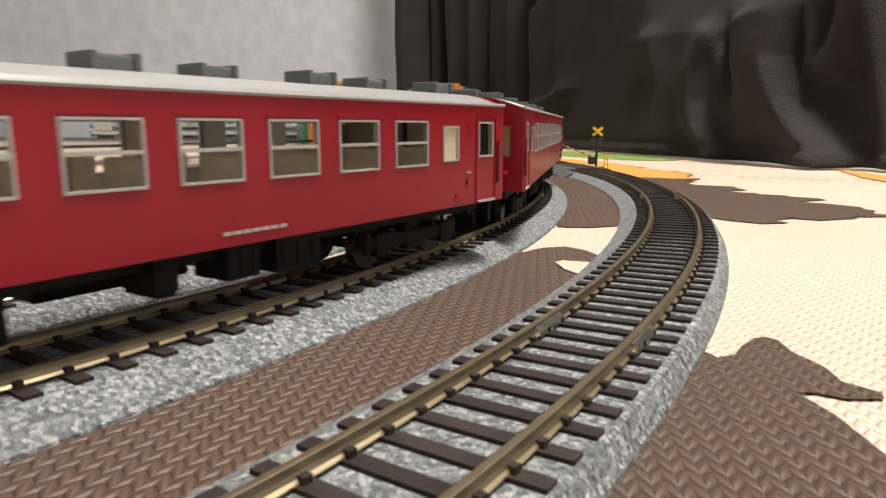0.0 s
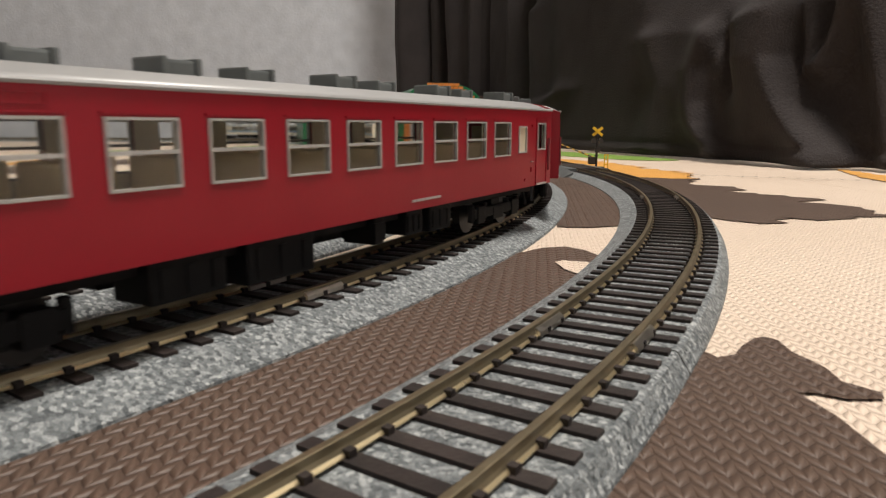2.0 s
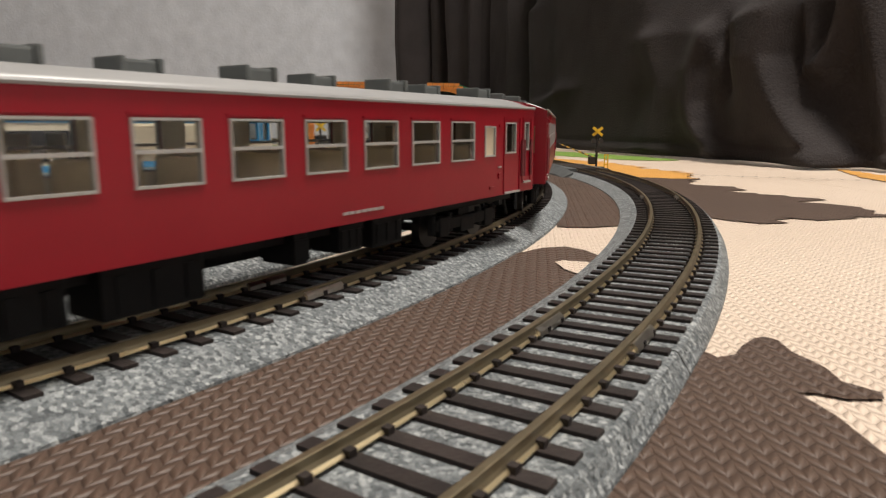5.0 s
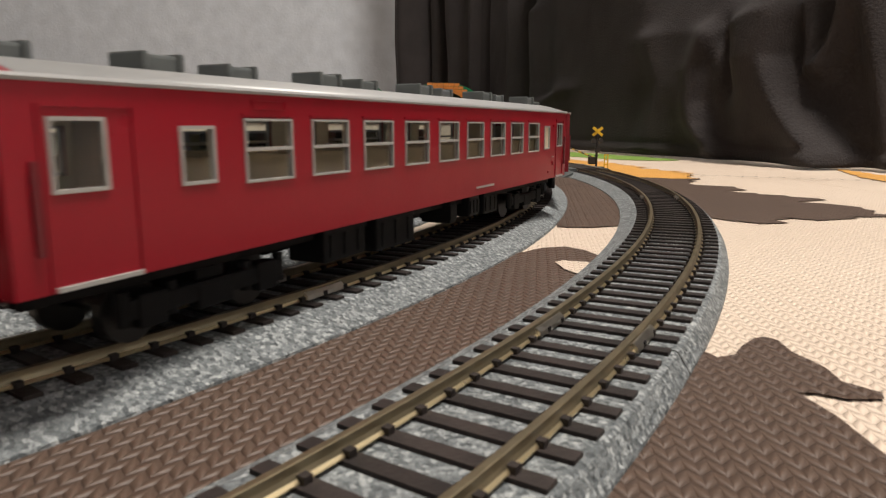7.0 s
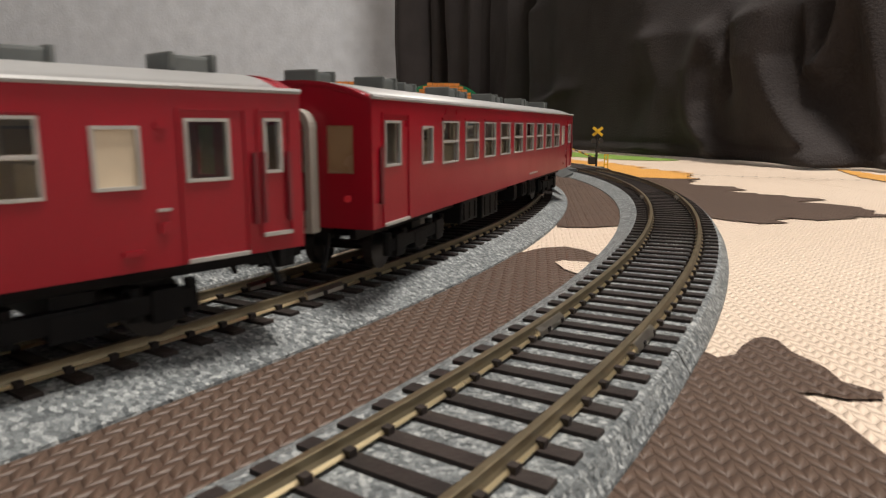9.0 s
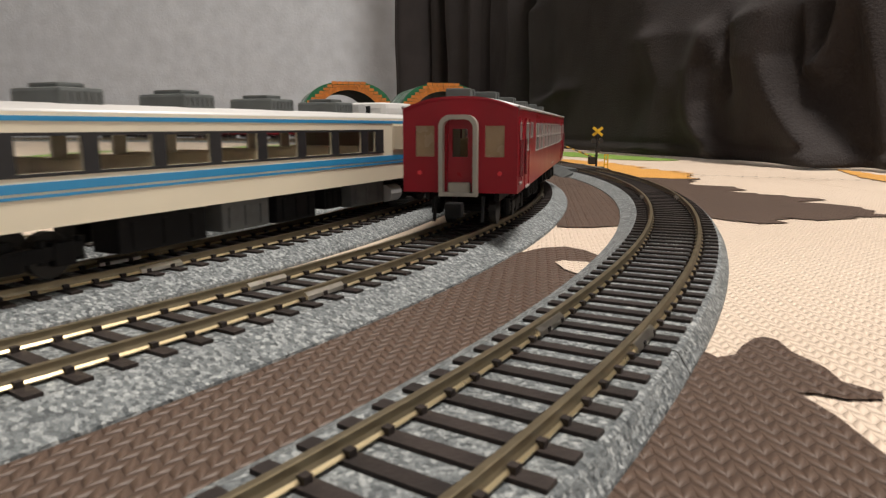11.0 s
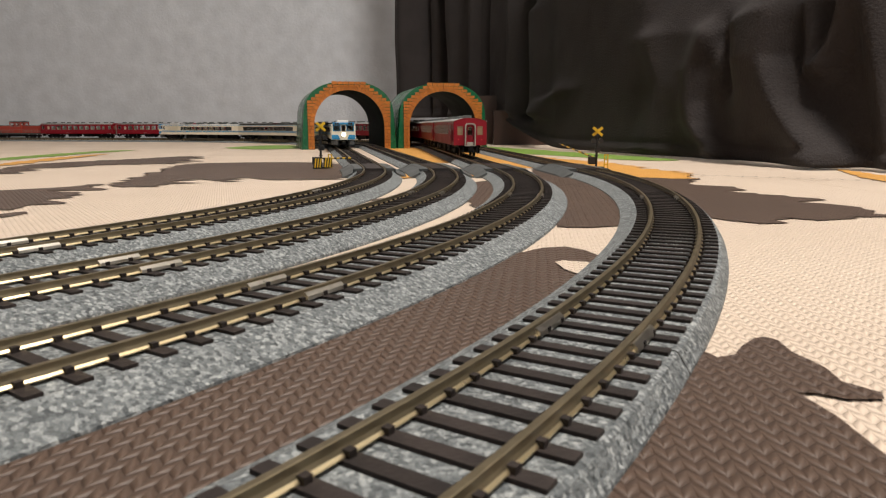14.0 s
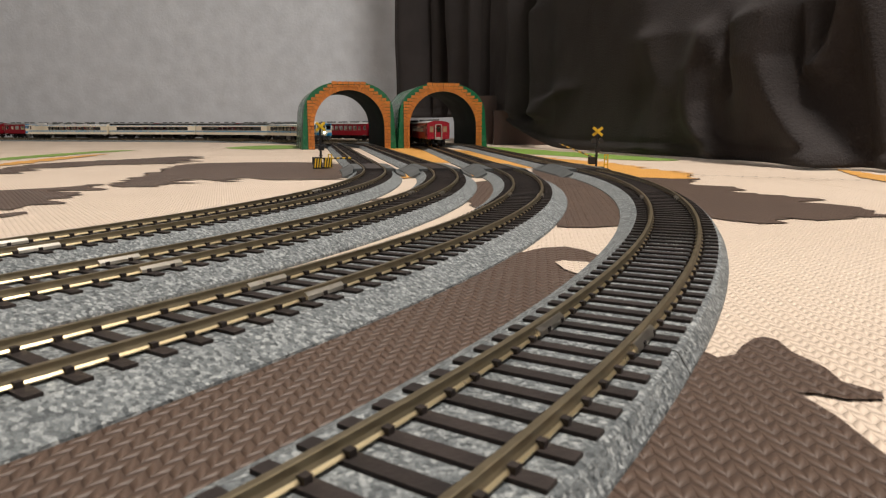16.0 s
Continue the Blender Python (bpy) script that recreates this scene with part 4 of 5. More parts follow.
        part("gutter", bm, roof_m, co)
    roof_part(co, length, w, ze, zr, roof_m, "silver grey arched roof", inset=0.0038)
    for span in ((-h, -h + 0.0042), (h - 0.0042, h)):
        roof_part(co, length, w - 0.0004, ze - 0.0002, zr - 0.0003, paint, "", name="roof_end", span=span)
    for k in range(vents):
        x = -h + 0.012 + k * (length - 0.024) / (vents - 1)
        bm = bmesh.new()
        yy = -0.0022 if k % 2 else 0.0022
        box(bm, x - 0.0034, x + 0.0034, yy - 0.0034, yy + 0.0034, zr - 0.0008, zr + 0.0024, bevel=0.0006)
        for e in (-1, 1):
            box(bm, *sorted((x + e * 0.0031, x + e * 0.0043)), yy - 0.0040, yy + 0.0040, zr - 0.0002, zr + 0.0028, bevel=0.0004)
        part("roof_vent", bm, VENT, co, "grey roof ventilator")
    # ends: gangway, door, windows, tail lamps
    for sgn in (-1, 1):
        x = sgn * h
        bm = bmesh.new()
        xa, xb = sorted((x, x + sgn * 0.0030))
        rings = []
        for hw, lo, hi, round_ in ((0.0060, 0.0120, 0.0368, 0.0036), (0.0047, 0.0131, 0.0354, 0.0026)):
            arch = [(-hw, lo), (hw, lo)]
            for q in range(7):
                t = math.pi / 2 * q / 6
                arch.append((hw - round_ + round_ * math.cos(t), hi - round_ + round_ * math.sin(t)))
            for q in range(7):
                t = math.pi / 2 * q / 6
                arch.append((-hw + round_ - round_ * math.sin(t), hi - round_ + round_ * math.cos(t)))
            rings.append([[bm.verts.new((xx, py, pz)) for py, pz in arch] for xx in (xa, xb)])
        (oa, ob_), (ia, ib) = rings
        for q in range(len(oa)):
            r = (q + 1) % len(oa)
            for quad in ((oa[q], oa[r], ob_[r], ob_[q]), (ia[q], ia[r], ib[r], ib[q]), (oa[q], oa[r], ia[r], ia[q]), (ob_[q], ob_[r], ib[r], ib[q])):
                bm.faces.new(quad)
        gw = part("gangway", bm, GANGWAY, co, "pale grey gangway frame")
        bm = bmesh.new()
        xc, xd = sorted((x - sgn * 0.0018, x - sgn * 0.0009))
        side_end = [(-0.0024, 0.0024, 0.0240, 0.0325)]
        yb = -0.0046
        for a, b, lo, hi in side_end:
            box(bm, xc, xd, -0.0046, a, 0.0122, 0.0352)
            box(bm, xc, xd, b, 0.0046, 0.0122, 0.0352)
            box(bm, xc, xd, a, b, 0.0122, lo)
            box(bm, xc, xd, a, b, hi, 0.0352)
        part("end_door", bm, paint, gw)
        bm = bmesh.new()
        xe, xf = sorted((x - sgn * 0.0006, x + sgn * 0.0012))
        box(bm, xe, xf, -0.0036, 0.0036, 0.0122, 0.0162, bevel=0.0008)
        part("footplate", bm, GANGWAY, gw)
        for yy in (-0.0110, 0.0110):
            bm = bmesh.new()
            xg = x - sgn * 0.0006
            box(bm, xg - 0.0001, xg + 0.0001, yy - 0.0031, yy + 0.0031, 0.0239, 0.0336)
            pn = part("end_pane", bm, FROST_END, co)
            pn.visible_shadow = False
            bm = bmesh.new()
            tube(bm, (x, yy * 1.15, 0.0190), (x + sgn * 0.0006, yy * 1.15, 0.0190), 0.0007, 12)
            part("tail_lamp", bm, TAIL, co, "small red tail lamp")
        coupler(co, x, sgn)
    # inside: floor partitions and seats
    for x in (-h + 0.0200, h - 0.0262):
        part("partition", boxes((x - 0.0004, x + 0.0004, -w / 2 + 0.0012, -0.004, z0 + 0.0012, 0.0388), (x - 0.0004, x + 0.0004, 0.004, w / 2 - 0.0012, z0 + 0.0012, 0.0388)), CABIN, co)
    for sy in (-1, 1):
        for k in range(len(big) + 1):
            x = big[0][0] + k * 0.0184 - 0.0029
            bm = bmesh.new()
            y0, y1 = sorted((sy * 0.0045, sy * 0.0160))
            box(bm, x - 0.0022, x + 0.0022, y0, y1, z0 + 0.0012, 0.0284, bevel=0.0007)
            box(bm, x - 0.0070, x + 0.0070, y0, y1, z0 + 0.0012, 0.0195, bevel=0.0006)
            part("seat", bm, SEAT, co, "tan double-backed seat")
        y0, y1 = sorted((sy * (w / 2 - 0.0015), sy * (w / 2 - 0.0011)))
        bm = bmesh.new()
        side_wall(bm, -h + 0.0015, h - 0.0015, y0, y1, z0 + 0.0012, ze - 0.0004, wins)
        bmesh.ops.remove_doubles(bm, verts=bm.verts, dist=1e-6)
        part("inner_panel", bm, CABIN, co)
    part("cabin_lining", boxes((-h + 0.02, h - 0.026, -0.0155, 0.0155, 0.0384, 0.0387)), CABIN, co)
    bogie(co, -h + 0.0362)
    bogie(co, h - 0.0362)
    under_boxes(co, [(-0.052, -0.036, 0.0050, -1), (-0.031, -0.012, 0.0040, -1), (0.010, 0.014, 0.0055, -1), (0.024, 0.032, 0.0058, -1), (0.036, 0.048, 0.0052, -1),
                     (-0.048, -0.020, 0.0045, 1), (0.0, 0.03, 0.0040, 1)], UNDER)
    part("frame_rail", boxes((-h + 0.004, h - 0.004, -0.0120, -0.0105, 0.0100, 0.0130), (-h + 0.004, h - 0.004, 0.0105, 0.0120, 0.0100, 0.0130)), UNDER, co)
    return co


def diesel_car(name, cab, label, group, length=0.2532, w=0.0365, dark_roof=False, lit=False):
    """A cream express diesel car with blue bands; cab: a driving cab with corner windows at the +x end."""
    co = new(name)
    tagged(co, label, "railway car", group)
    z0, ze, zr = 0.0128, 0.0362, 0.0386
    h = length / 2
    wa, wb = -h + 0.024, (h - 0.0740 if cab else h - 0.024)
    last = wb - 0.0147 if cab else wb
    nwin = int((last - wa) / 0.0187)
    big = [(last - (k + 1) * 0.0187 + 0.0040, last - k * 0.0187, 0.0240, 0.0314) for k in range(nwin)][::-1]
    if cab:
        big.append((h - 0.0843, h - 0.0787, 0.0240, 0.0314))
    wins = list(big)
    cabw = [(h - 0.0126, h - 0.0062, 0.0274, 0.0354), (h - 0.0056, h - 0.0010, 0.0274, 0.0354)] if cab else []
    slit = [(h - 0.0192, h - 0.0158, 0.0256, 0.0335)] if cab else []
    body = bmesh.new()
    for sgn in (-1, 1):
        ya, yb = sorted((sgn * (w / 2 - 0.0010), sgn * w / 2))
        side_wall(body, -h, h, ya, yb, z0, ze, wins + cabw + slit)
    end_cap(body, -h, -h + 0.001, w - 0.002, z0, ze, zr, [(-0.0038, 0.0038, 0.0136, 0.0345)])
    if cab:
        end_cap(body, h - 0.001, h, w - 0.002, z0, ze, zr, [(-0.0155, -0.0050, 0.0268, 0.0348), (-0.0030, 0.0030, 0.0255, 0.0348), (0.0050, 0.0155, 0.0268, 0.0348)])
    else:
        end_cap(body, h - 0.001, h, w - 0.002, z0, ze, zr, [(-0.0038, 0.0038, 0.0136, 0.0345)])
    box(body, -h + 0.001, h - 0.001, -w / 2 + 0.001, w / 2 - 0.001, z0, z0 + 0.0012)
    bmesh.ops.remove_doubles(body, verts=body.verts, dist=1e-6)
    part("body", body, CREAM, co)
    for sgn in (-1, 1):
        y = sgn * w / 2

        def strip(nm, a, b, lo, hi, m, proud=0.00022):
            bm = bmesh.new()
            ya, yb = sorted((y, y + sgn * proud))
            box(bm, a, b, ya, yb, lo, hi)
            part(nm, bm, m, co)
        strip("blue_band", -h, h - (0.0120 if cab else 0), 0.0203, 0.0222, BLUE)
        strip("blue_line", -h, h - (0.0120 if cab else 0), 0.0191, 0.0197, BLUE)
        strip("upper_blue_line", -h, h - (0.0216 if cab else 0), 0.0344, 0.0354, BLUE)
        if cab:
            bm = bmesh.new()
            ya, yb = sorted((y, y + sgn * 0.00024))
            pts = [(h - 0.0120, 0.0222), (h - 0.0045, 0.0140), (h, 0.0140), (h, 0.0205), (h - 0.0085, 0.0205)]
            fr = [[bm.verts.new((px, yy, pz)) for px, pz in pts] for yy in (ya, yb)]
            bm.faces.new(fr[0])
            bm.faces.new(fr[1])
            for q in range(5):
                bm.faces.new((fr[0][q], fr[0][(q + 1) % 5], fr[1][(q + 1) % 5], fr[1][q]))
            part("blue_panel", bm, BLUE, co)
            for a, b, lo, hi in cabw:
                window_frame(co, a, b, lo, hi, y, sgn, BLUE, 0, GLASS, rim=0.0009)
            for a, b, lo, hi in slit:
                window_frame(co, a, b, lo, hi, y, sgn, DARKFRAME, 0, SMOKE, rim=0.0004)
            # engine room panels
            for a, b in ((h - 0.0659, h - 0.0452), (h - 0.0431, h - 0.0331)):
                bm = bmesh.new()
                box(bm, a, b, *sorted((y, y + sgn * 0.0003)), 0.0241, 0.0341)
                pl = part("engine_panel", bm, CREAM, co)
                bm = bmesh.new()
                for q in range(11):
                    box(bm, a + 0.0004, b - 0.0004, *sorted((y + sgn * 0.0003, y + sgn * 0.0008)), 0.0245 + q * 0.00087, 0.0245 + q * 0.00087 + 0.00040)
                lv = part("louvres", bm, CREAM, pl)
                lv["kind"] = "stuff"
            bm = bmesh.new()
            for e0, e1, lo, hi in ((h - 0.0203, h - 0.0201, 0.0146, 0.0362), (h - 0.0139, h - 0.0137, 0.0146, 0.0362), (h - 0.0203, h - 0.0137, 0.0144, 0.0146), (h - 0.0203, h - 0.0137, 0.0362, 0.0364)):
                box(bm, e0, e1, *sorted((y, y + sgn * 0.00015)), lo, hi)
            part("cab_door_edge", bm, SILVER, co)
            bm = bmesh.new()
            for e in (h - 0.0222, h - 0.0148):
                tube(bm, (e, y + sgn * 0.0006, 0.0152), (e, y + sgn * 0.0006, 0.0225), 0.00035, 6)
            part("handrail", bm, CREAM, co)
        # black window band
        bm = bmesh.new()
        yi, yo = sorted((y - sgn * 0.0002, y + sgn * 0.0002))
        x = wa - 0.004
        for a, b, lo, hi in big:
            box(bm, x, a, yi, yo, 0.0233, 0.0321)
            box(bm, a, b, yi, yo, 0.0233, lo)
            box(bm, a, b, yi, yo, hi, 0.0321)
            x = b
        box(bm, x, wb + 0.001, yi, yo, 0.0233, 0.0321)
        bmesh.ops.remove_doubles(bm, verts=bm.verts, dist=1e-6)
        part("window_band", bm, DARKFRAME, co, "black window band")
        for a, b, lo, hi in big:
            bm = bmesh.new()
            yg = y - sgn * 0.0005
            box(bm, a, b, yg - 0.0001, yg + 0.0001, lo, hi)
            pn = part("pane", bm, SMOKE if not cab else GLASS, co)
            pn.visible_shadow = False
    roof_part(co, length, w, ze, zr, VENT if dark_roof else ROOF_PALE, "arched roof", inset=0.0 if not cab else 0.001)
    if dark_roof:
        for k in range(4):
            a = -h + 0.010 + k * 0.062
            part("radiator", boxes((a, a + 0.058, -0.014, 0.014, zr - 0.0015, zr + 0.0016), bevel=0.0006), UNDER, co, "black roof radiator")
    else:
        n = 5
        for k in range(n):
            x = h - 0.0840 - k * 0.0360 if cab else -h + 0.040 + k * 0.0430
            ac = part("air_conditioner", boxes((x - 0.0058, x + 0.0058, -0.0085, 0.0085, zr - 0.0022, zr + 0.0034), bevel=0.0008), VENT, co, "grey roof air conditioner")
            part("cooler_hood", boxes((x - 0.0036, x + 0.0036, -0.0050, 0.0050, zr + 0.0032, zr + 0.0046), bevel=0.0005), VENT, ac)
            for q in range(6):
                part("louvre", boxes((x - 0.0048 + q * 0.0018, x - 0.0042 + q * 0.0018, -0.0088, 0.0088, zr + 0.0002, zr + 0.0024)), UNDER_GREY, ac)
        if cab:
            cv = part("exhaust_cover", boxes((h - 0.0550, h - 0.0292, -0.0095, 0.0095, zr - 0.002, zr + 0.0044), bevel=0.0024), ROOF_PALE, co, "white roof radiator cover")
            for q in range(5):
                part("louvre", boxes((h - 0.0410, h - 0.0350, -0.0096, -0.0093, zr + 0.0002 + q * 0.0004, zr + 0.0004 + q * 0.0004)), SILVER, cv)
            part("dome", boxes((h - 0.0694, h - 0.0634, -0.0055, 0.0055, zr - 0.002, zr + 0.0034), bevel=0.0014), SILVER, co, "silver roof dome")
            bm = bmesh.new()
            for yy in (-0.003, 0.003):
                tube(bm, (h - 0.0590, yy, zr - 0.001), (h - 0.0590, yy, zr + 0.0028), 0.0013, 10)
            part("exhaust_pipe", bm, UNDER, co, "black exhaust stubs")
    if cab:
        x = h
        bm = bmesh.new()
        box(bm, h - 0.0065, h + 0.0022, -0.0168, 0.0168, 0.0358, 0.0392, bevel=0.0012)
        part("visor", bm, BLUE, co, "blue visor above the windscreen")
        for yy in (-0.0120, -0.0085, 0.0085, 0.0120):
            bm = bmesh.new()
            tube(bm, (h + 0.0020, yy, 0.0374), (h + 0.0034, yy, 0.0374), 0.0015, 12)
            part("marker_lamp", bm, DARKFRAME, co)
        part("front_door", boxes((x, x + 0.0012, -0.0040, 0.0040, 0.0131, 0.0255), (x, x + 0.0012, -0.0040, -0.0030, 0.0255, 0.0352), (x, x + 0.0012, 0.0030, 0.0040, 0.0255, 0.0352)), CREAM, co)
        for yy0, yy1 in ((-0.0160, -0.0045), (0.0045, 0.0160)):
            bm = bmesh.new()
            box(bm, x, x + 0.0006, yy0, yy1, 0.0262, 0.0270)
            box(bm, x, x + 0.0006, yy0, yy1, 0.0344, 0.0354)
            box(bm, x, x + 0.0006, yy0, yy0 + 0.0010, 0.0270, 0.0344)
            box(bm, x, x + 0.0006, yy1 - 0.0010, yy1, 0.0270, 0.0344)
            part("windscreen_frame", bm, BLUE, co)
            bm = bmesh.new()
            box(bm, x - 0.0007, x - 0.0005, yy0, yy1, 0.0268, 0.0348)
            pn = part("windscreen", bm, SMOKE, co)
            pn.visible_shadow = False
            s = 1 if yy0 > 0 else -1
            bm = bmesh.new()
            pts = [(s * 0.0178, 0.0134), (s * 0.0178, 0.0205), (s * 0.0085, 0.0205), (s * 0.0052, 0.0134)]
            fr = [[bm.verts.new((xx, py, pz)) for py, pz in pts] for xx in (x, x + 0.0004)]
            bm.faces.new(fr[0])
            bm.faces.new(fr[1])
            for q in range(4):
                bm.faces.new((fr[0][q], fr[0][(q + 1) % 4], fr[1][(q + 1) % 4], fr[1][q]))
            part("blue_front_panel", bm, BLUE, co)
            bm = bmesh.new()
            tube(bm, (x, s * 0.0120, 0.0168), (x + 0.0024, s * 0.0120, 0.0168), 0.0022, 14)
            part("front_lamp", bm, BLUE, co)
        bm = bmesh.new()
        tube(bm, (x + 0.0010, 0, 0.0210), (x + 0.0022, 0, 0.0210), 0.0023, 16)
        part("headlight", bm, LAMP_ON if lit else GLASS, co, "lit white headlight" if lit else "")
        part("skirt", boxes((h - 0.0105, h - 0.0012, -0.0165, -0.0085, 0.0050, 0.0129), (h - 0.0105, h - 0.0012, 0.0085, 0.0165, 0.0050, 0.0129), bevel=0.0012), UNDER_GREY, co, "grey front skirt")
    for sgn in ((-1,) if cab else (-1, 1)):
        xa, xb = sorted((sgn * h, sgn * (h + 0.0034)))
        part("gangway", boxes((xa, xb, -0.0056, -0.0042, 0.0100, 0.0348), (xa, xb, 0.0042, 0.0056, 0.0100, 0.0348), (xa, xb, -0.0056, 0.0056, 0.0348, 0.0360)), GANGWAY, co, "grey gangway frame")
        xa, xb = sorted((sgn * (h - 0.0022), sgn * (h - 0.0012)))
        part("end_door", boxes((xa, xb, -0.0042, 0.0042, 0.0132, 0.0346)), CREAM, co)
    part("seats", boxes(*[(a - 0.002, a + 0.002, -0.0150, 0.0150, z0 + 0.0012, 0.0262) for a, b, lo, hi in big]), SEAT, co)
    coupler(co, -h, -1)
    coupler(co, h, 1)
    bogie(co, -h + 0.0362)
    bogie(co, h - 0.0362)
    under_boxes(co, [(-0.064, -0.036, 0.0035, -1), (-0.030, -0.010, 0.0040, -1), (-0.006, 0.014, 0.0035, -1), (0.020, 0.030, 0.0050, -1), (0.036, 0.060, 0.0040, -1),
                     (-0.06, -0.03, 0.004, 1), (0.0, 0.04, 0.004, 1)], UNDER, UNDER_GREY)
    bm = bmesh.new()
    tube(bm, (h - 0.0655, -0.0140, 0.0070), (h - 0.0569, -0.0140, 0.0070), 0.0034, 16)
    part("air_tank", bm, SILVER, co, "silver air tank")
    return co


def shunter(name, label, group, length=0.172, w=0.034):
    """A red diesel locomotive with a raised cab and long bonnets."""
    lo = new(name)
    tagged(lo, label, "locomotive", group)
    h = length / 2
    part("frame", boxes((-h, h, -w / 2, w / 2, 0.0105, 0.0145), bevel=0.0005), UNDER_GREY, lo)
    for a, b in ((-h + 0.004, -0.028), (0.010, h - 0.004)):
        part("bonnet", boxes((a, b, -0.0125, 0.0125, 0.0145, 0.0345), bevel=0.0010), LOCO_RED, lo, "red engine bonnet")
        part("bonnet_top", boxes((a + 0.001, b - 0.001, -0.0118, 0.0118, 0.0345, 0.0362), bevel=0.0006), VENT, lo)
        part("white_line", boxes((a - 0.0002, b + 0.0002, -0.0128, 0.0128, 0.0195, 0.0206)), GANGWAY, lo, "white stripe")
    body = bmesh.new()
    for sgn in (-1, 1):
        ya, yb = sorted((sgn * (w / 2 - 0.0018), sgn * (w / 2 - 0.0008)))
        side_wall(body, -0.0278, 0.0098, ya, yb, 0.0145, 0.0455, [(-0.0240, -0.0120, 0.0330, 0.0420), (-0.0060, 0.0060, 0.0330, 0.0420)])
    for x in (-0.0278, 0.0088):
        end_cap(body, x, x + 0.001, w - 0.002, 0.0145, 0.0455, 0.0480, [(-0.0130, -0.0030, 0.0368, 0.0430), (0.0030, 0.0130, 0.0368, 0.0430)])
    cabp = part("cab", body, LOCO_RED, lo, "red driving cab")
    for a, b in ((-0.0240, -0.0120), (-0.0060, 0.0060)):
        for sgn in (-1, 1):
            window_frame(cabp.parent, a, b, 0.0330, 0.0420, sgn * (w / 2 - 0.0008), sgn, ALU, 0.5, GLASS)
    bm = bmesh.new()
    pr = roof_profile(w, 0.0455, 0.0492)
    rows = [[bm.verts.new((x, y, z)) for y, z in pr] for x in (-0.0300, 0.0120)]
    for k in range(len(pr) - 1):
        bm.faces.new((rows[0][k], rows[0][k + 1], rows[1][k + 1], rows[1][k]))
    for r in rows:
        bm.faces.new(r)
    bm.faces.new((rows[0][0], rows[1][0], rows[1][-1], rows[0][-1]))
    part("cab_roof", bm, VENT, lo, "grey cab roof")
    for sgn in (-1, 1):
        bm = bmesh.new()
        for k in range(9):
            x = -h + 0.002 + k * (length - 0.004) / 8
            tube(bm, (x, sgn * 0.0162, 0.0145), (x, sgn * 0.0162, 0.0235), 0.0003, 6)
        tube(bm, (-h + 0.002, sgn * 0.0162, 0.0235), (h - 0.002, sgn * 0.0162, 0.0235), 0.0003, 6)
        part("railing", bm, GANGWAY, lo, "thin white railing")
        coupler(lo, sgn * h, sgn)
    bogie(lo, -h + 0.034)
    bogie(lo, h - 0.034)
    under_boxes(lo, [(-0.02, 0.02, 0.004, -1), (-0.02, 0.02, 0.004, 1)], UNDER)
    return lo


# the trains: each is a list of (vehicle, distance of its middle from the train's rear end)
COACH_P, CAR_P = 0.2497, 0.2595
HOME = pose(0, 0, RAIL_Z)
red_train, blue_train, mixed_train = [], [], []
first = passenger_coach("passenger_coach", RED, SILVER, "crimson model railway coach with silver roof and pale window frames", "crimson coaches")
second = passenger_coach("passenger_coach", RED, SILVER, "crimson brake coach with narrow end doors and silver roof", "crimson coaches", guard=True)
for k in range(8):
    made = (second if k == 0 else copy_thing(second, HOME)) if k in (0, 3, 4) else (first if k == 1 else copy_thing(first, HOME))
    red_train.append((made, 0.1225 + k * COACH_P))
loco = shunter("diesel_locomotive", "red diesel locomotive with white stripe and grey cab roof", "diesel locomotives")
red_train.append((loco, 2.0850))
red_train.append((copy_thing(loco, HOME), 2.2700))
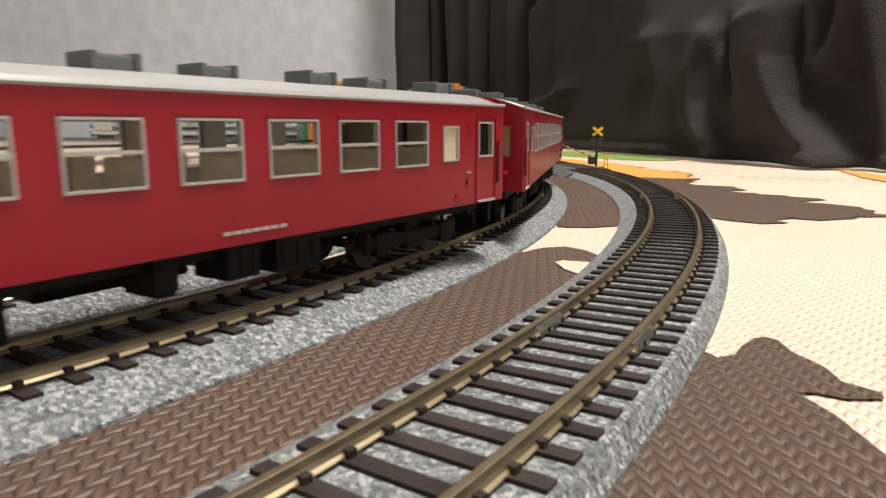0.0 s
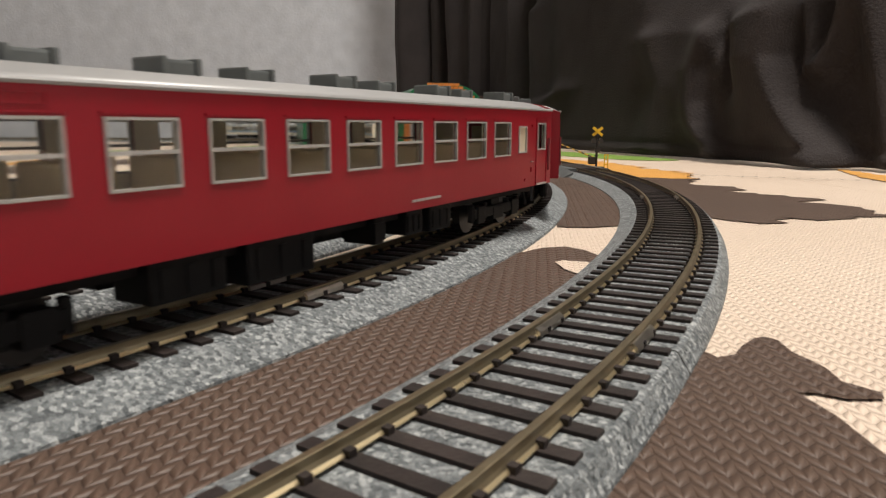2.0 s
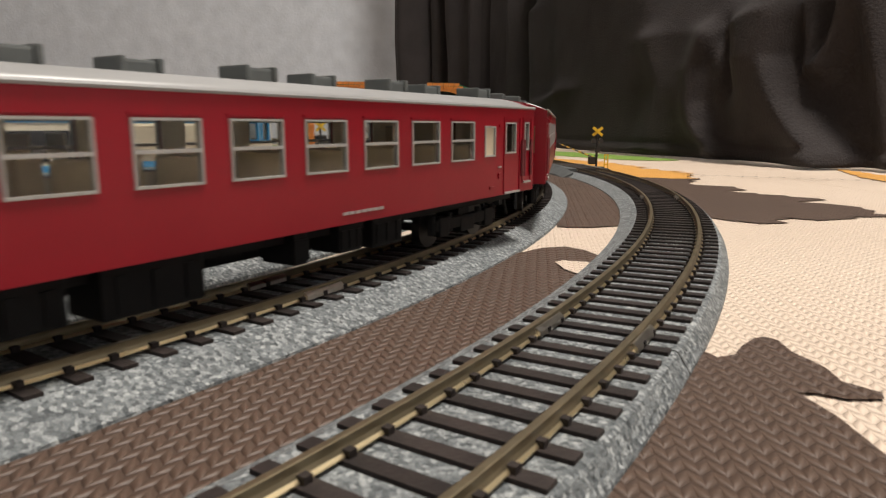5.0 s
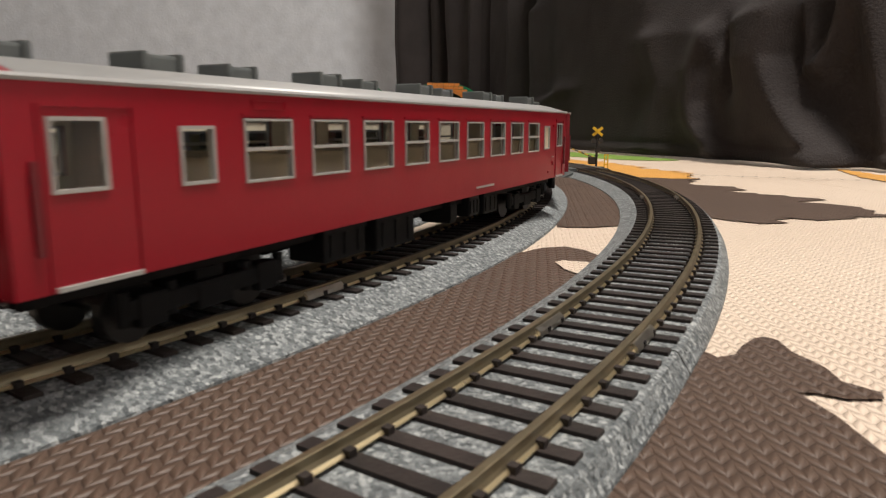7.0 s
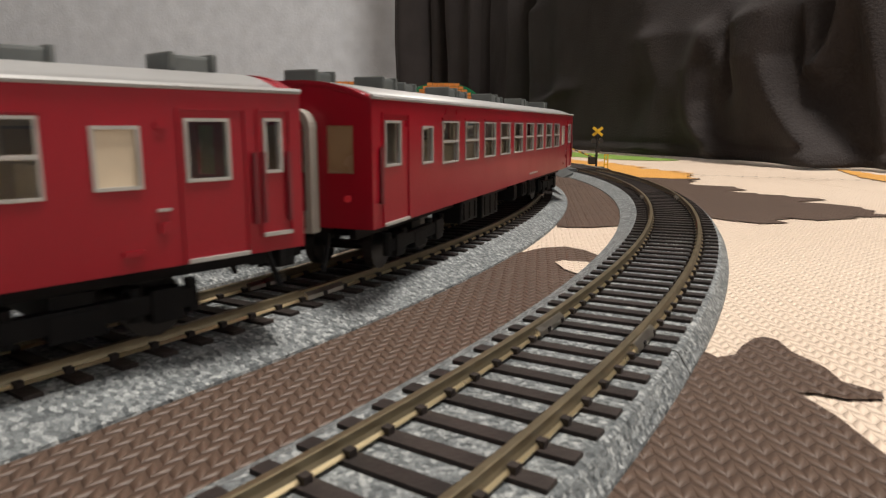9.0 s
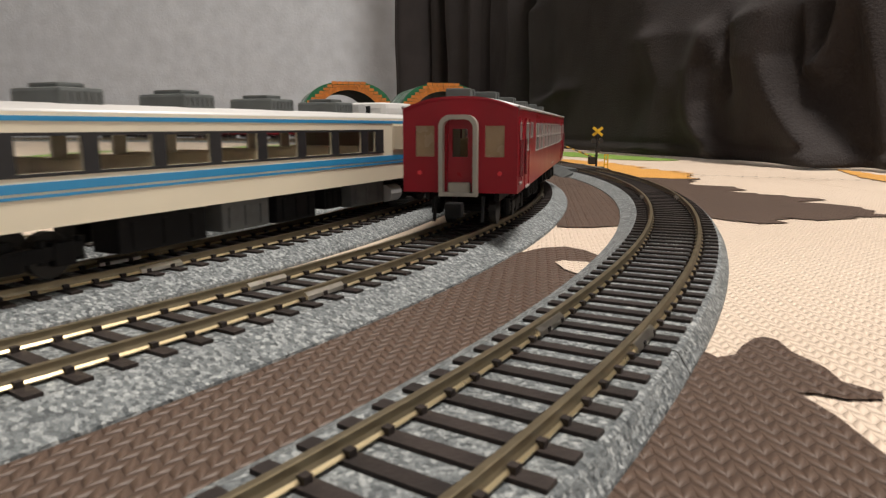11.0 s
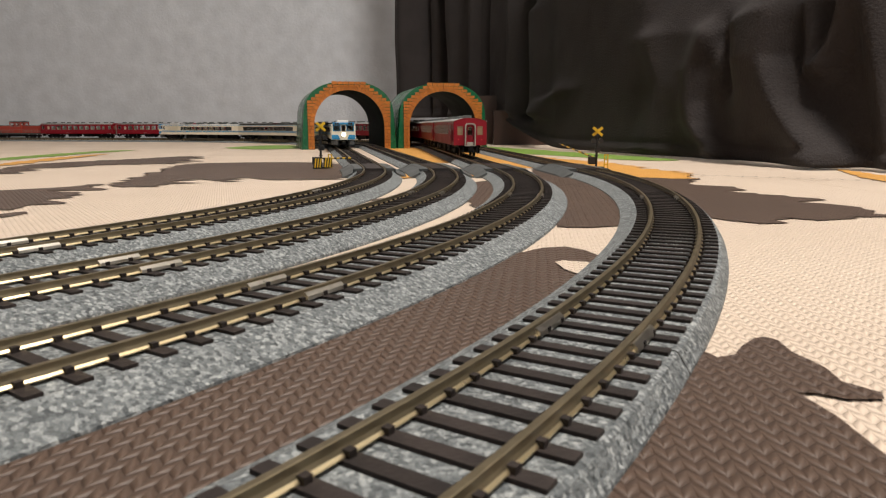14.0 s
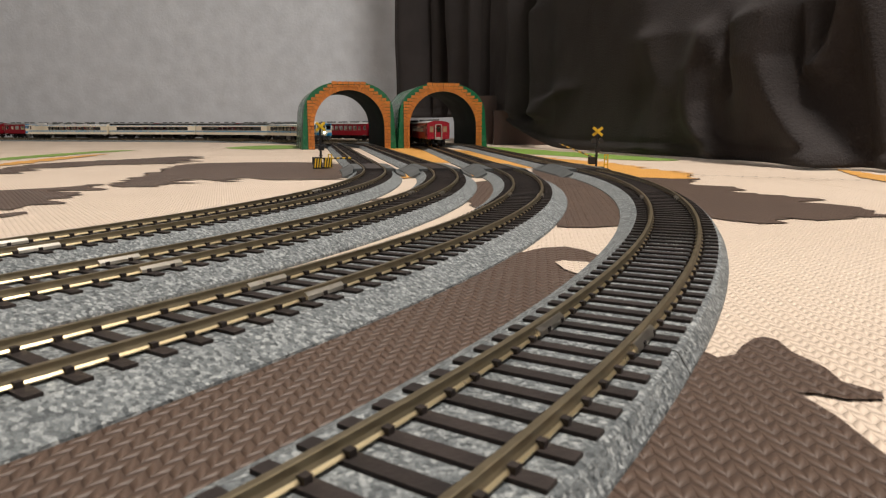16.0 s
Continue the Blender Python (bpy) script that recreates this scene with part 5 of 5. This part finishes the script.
cab_car = diesel_car("diesel_railcar", True, "cream express diesel car with sky blue bands and cab", "cream and blue cars")
mid_car = diesel_car("diesel_railcar", False, "cream express diesel car with sky blue bands", "cream and blue cars")
for k in range(4):
    blue_train.append((cab_car if k == 0 else (mid_car if k == 1 else copy_thing(mid_car, HOME)), 0.1292 + k * CAR_P))
tail_car = diesel_car("diesel_railcar", True, "cream and blue diesel car with a lit headlight", "cream and blue cars", lit=True)
dark_mid = diesel_car("diesel_railcar", False, "cream diesel car with black roof radiators", "cream and blue cars", dark_roof=True)
run = 0.1292
mixed_train.append((tail_car, run))
for k in range(2):
    run += CAR_P
    mixed_train.append((dark_mid if k == 0 else copy_thing(dark_mid, HOME), run))
run += CAR_P
mixed_train.append((copy_thing(cab_car, HOME), run))


def between(t, table):
    for (t0, v0), (t1, v1) in zip(table, table[1:]):
        if t <= t1:
            return v0 + (v1 - v0) * (t - t0) / (t1 - t0)
    return table[-1][1]


RED_S = [(0.0, -2.0194), (1.2, -1.8345), (2.5, -1.6335), (4.0, -1.3960), (4.2, -1.3650), (6.3, -1.0345), (7.0, -0.9215), (7.5, -0.8440), (9.0, -0.6068), (11.5, -0.1950), (12.5, -0.0250), (13.0, 0.0600), (14.0, 0.2700), (16.0, 0.6420)]
BLUE_S = [(0.0, 1.9490), (11.5, -0.2360), (12.0, -0.3300), (16.0, -1.0900)]
MIXED_S = [(0.0, -2.2543), (16.0, 0.9921)]


def motions():
    times = [k * 0.25 for k in range(65)]
    for train, tr, table, sign, half, back in ((red_train, TRACKS[2], RED_S, 1, 0.082, ()), (blue_train, TRACKS[1], BLUE_S, -1, 0.0915, ()), (mixed_train, TRACKS[0], MIXED_S, 1, 0.0915, (0,))):
        for k, (ob, mid) in enumerate(train):
            rows = []
            for t in times:
                s = between(t, table)
                m = tr.ride(s + sign * mid, half if not ob.name.startswith("diesel_loco") else 0.05)
                if k in back:
                    m = m @ pose(0, 0, 0, 0, 0, 180)
                rows.append((t, m))
            walk(ob, rows)


motions()
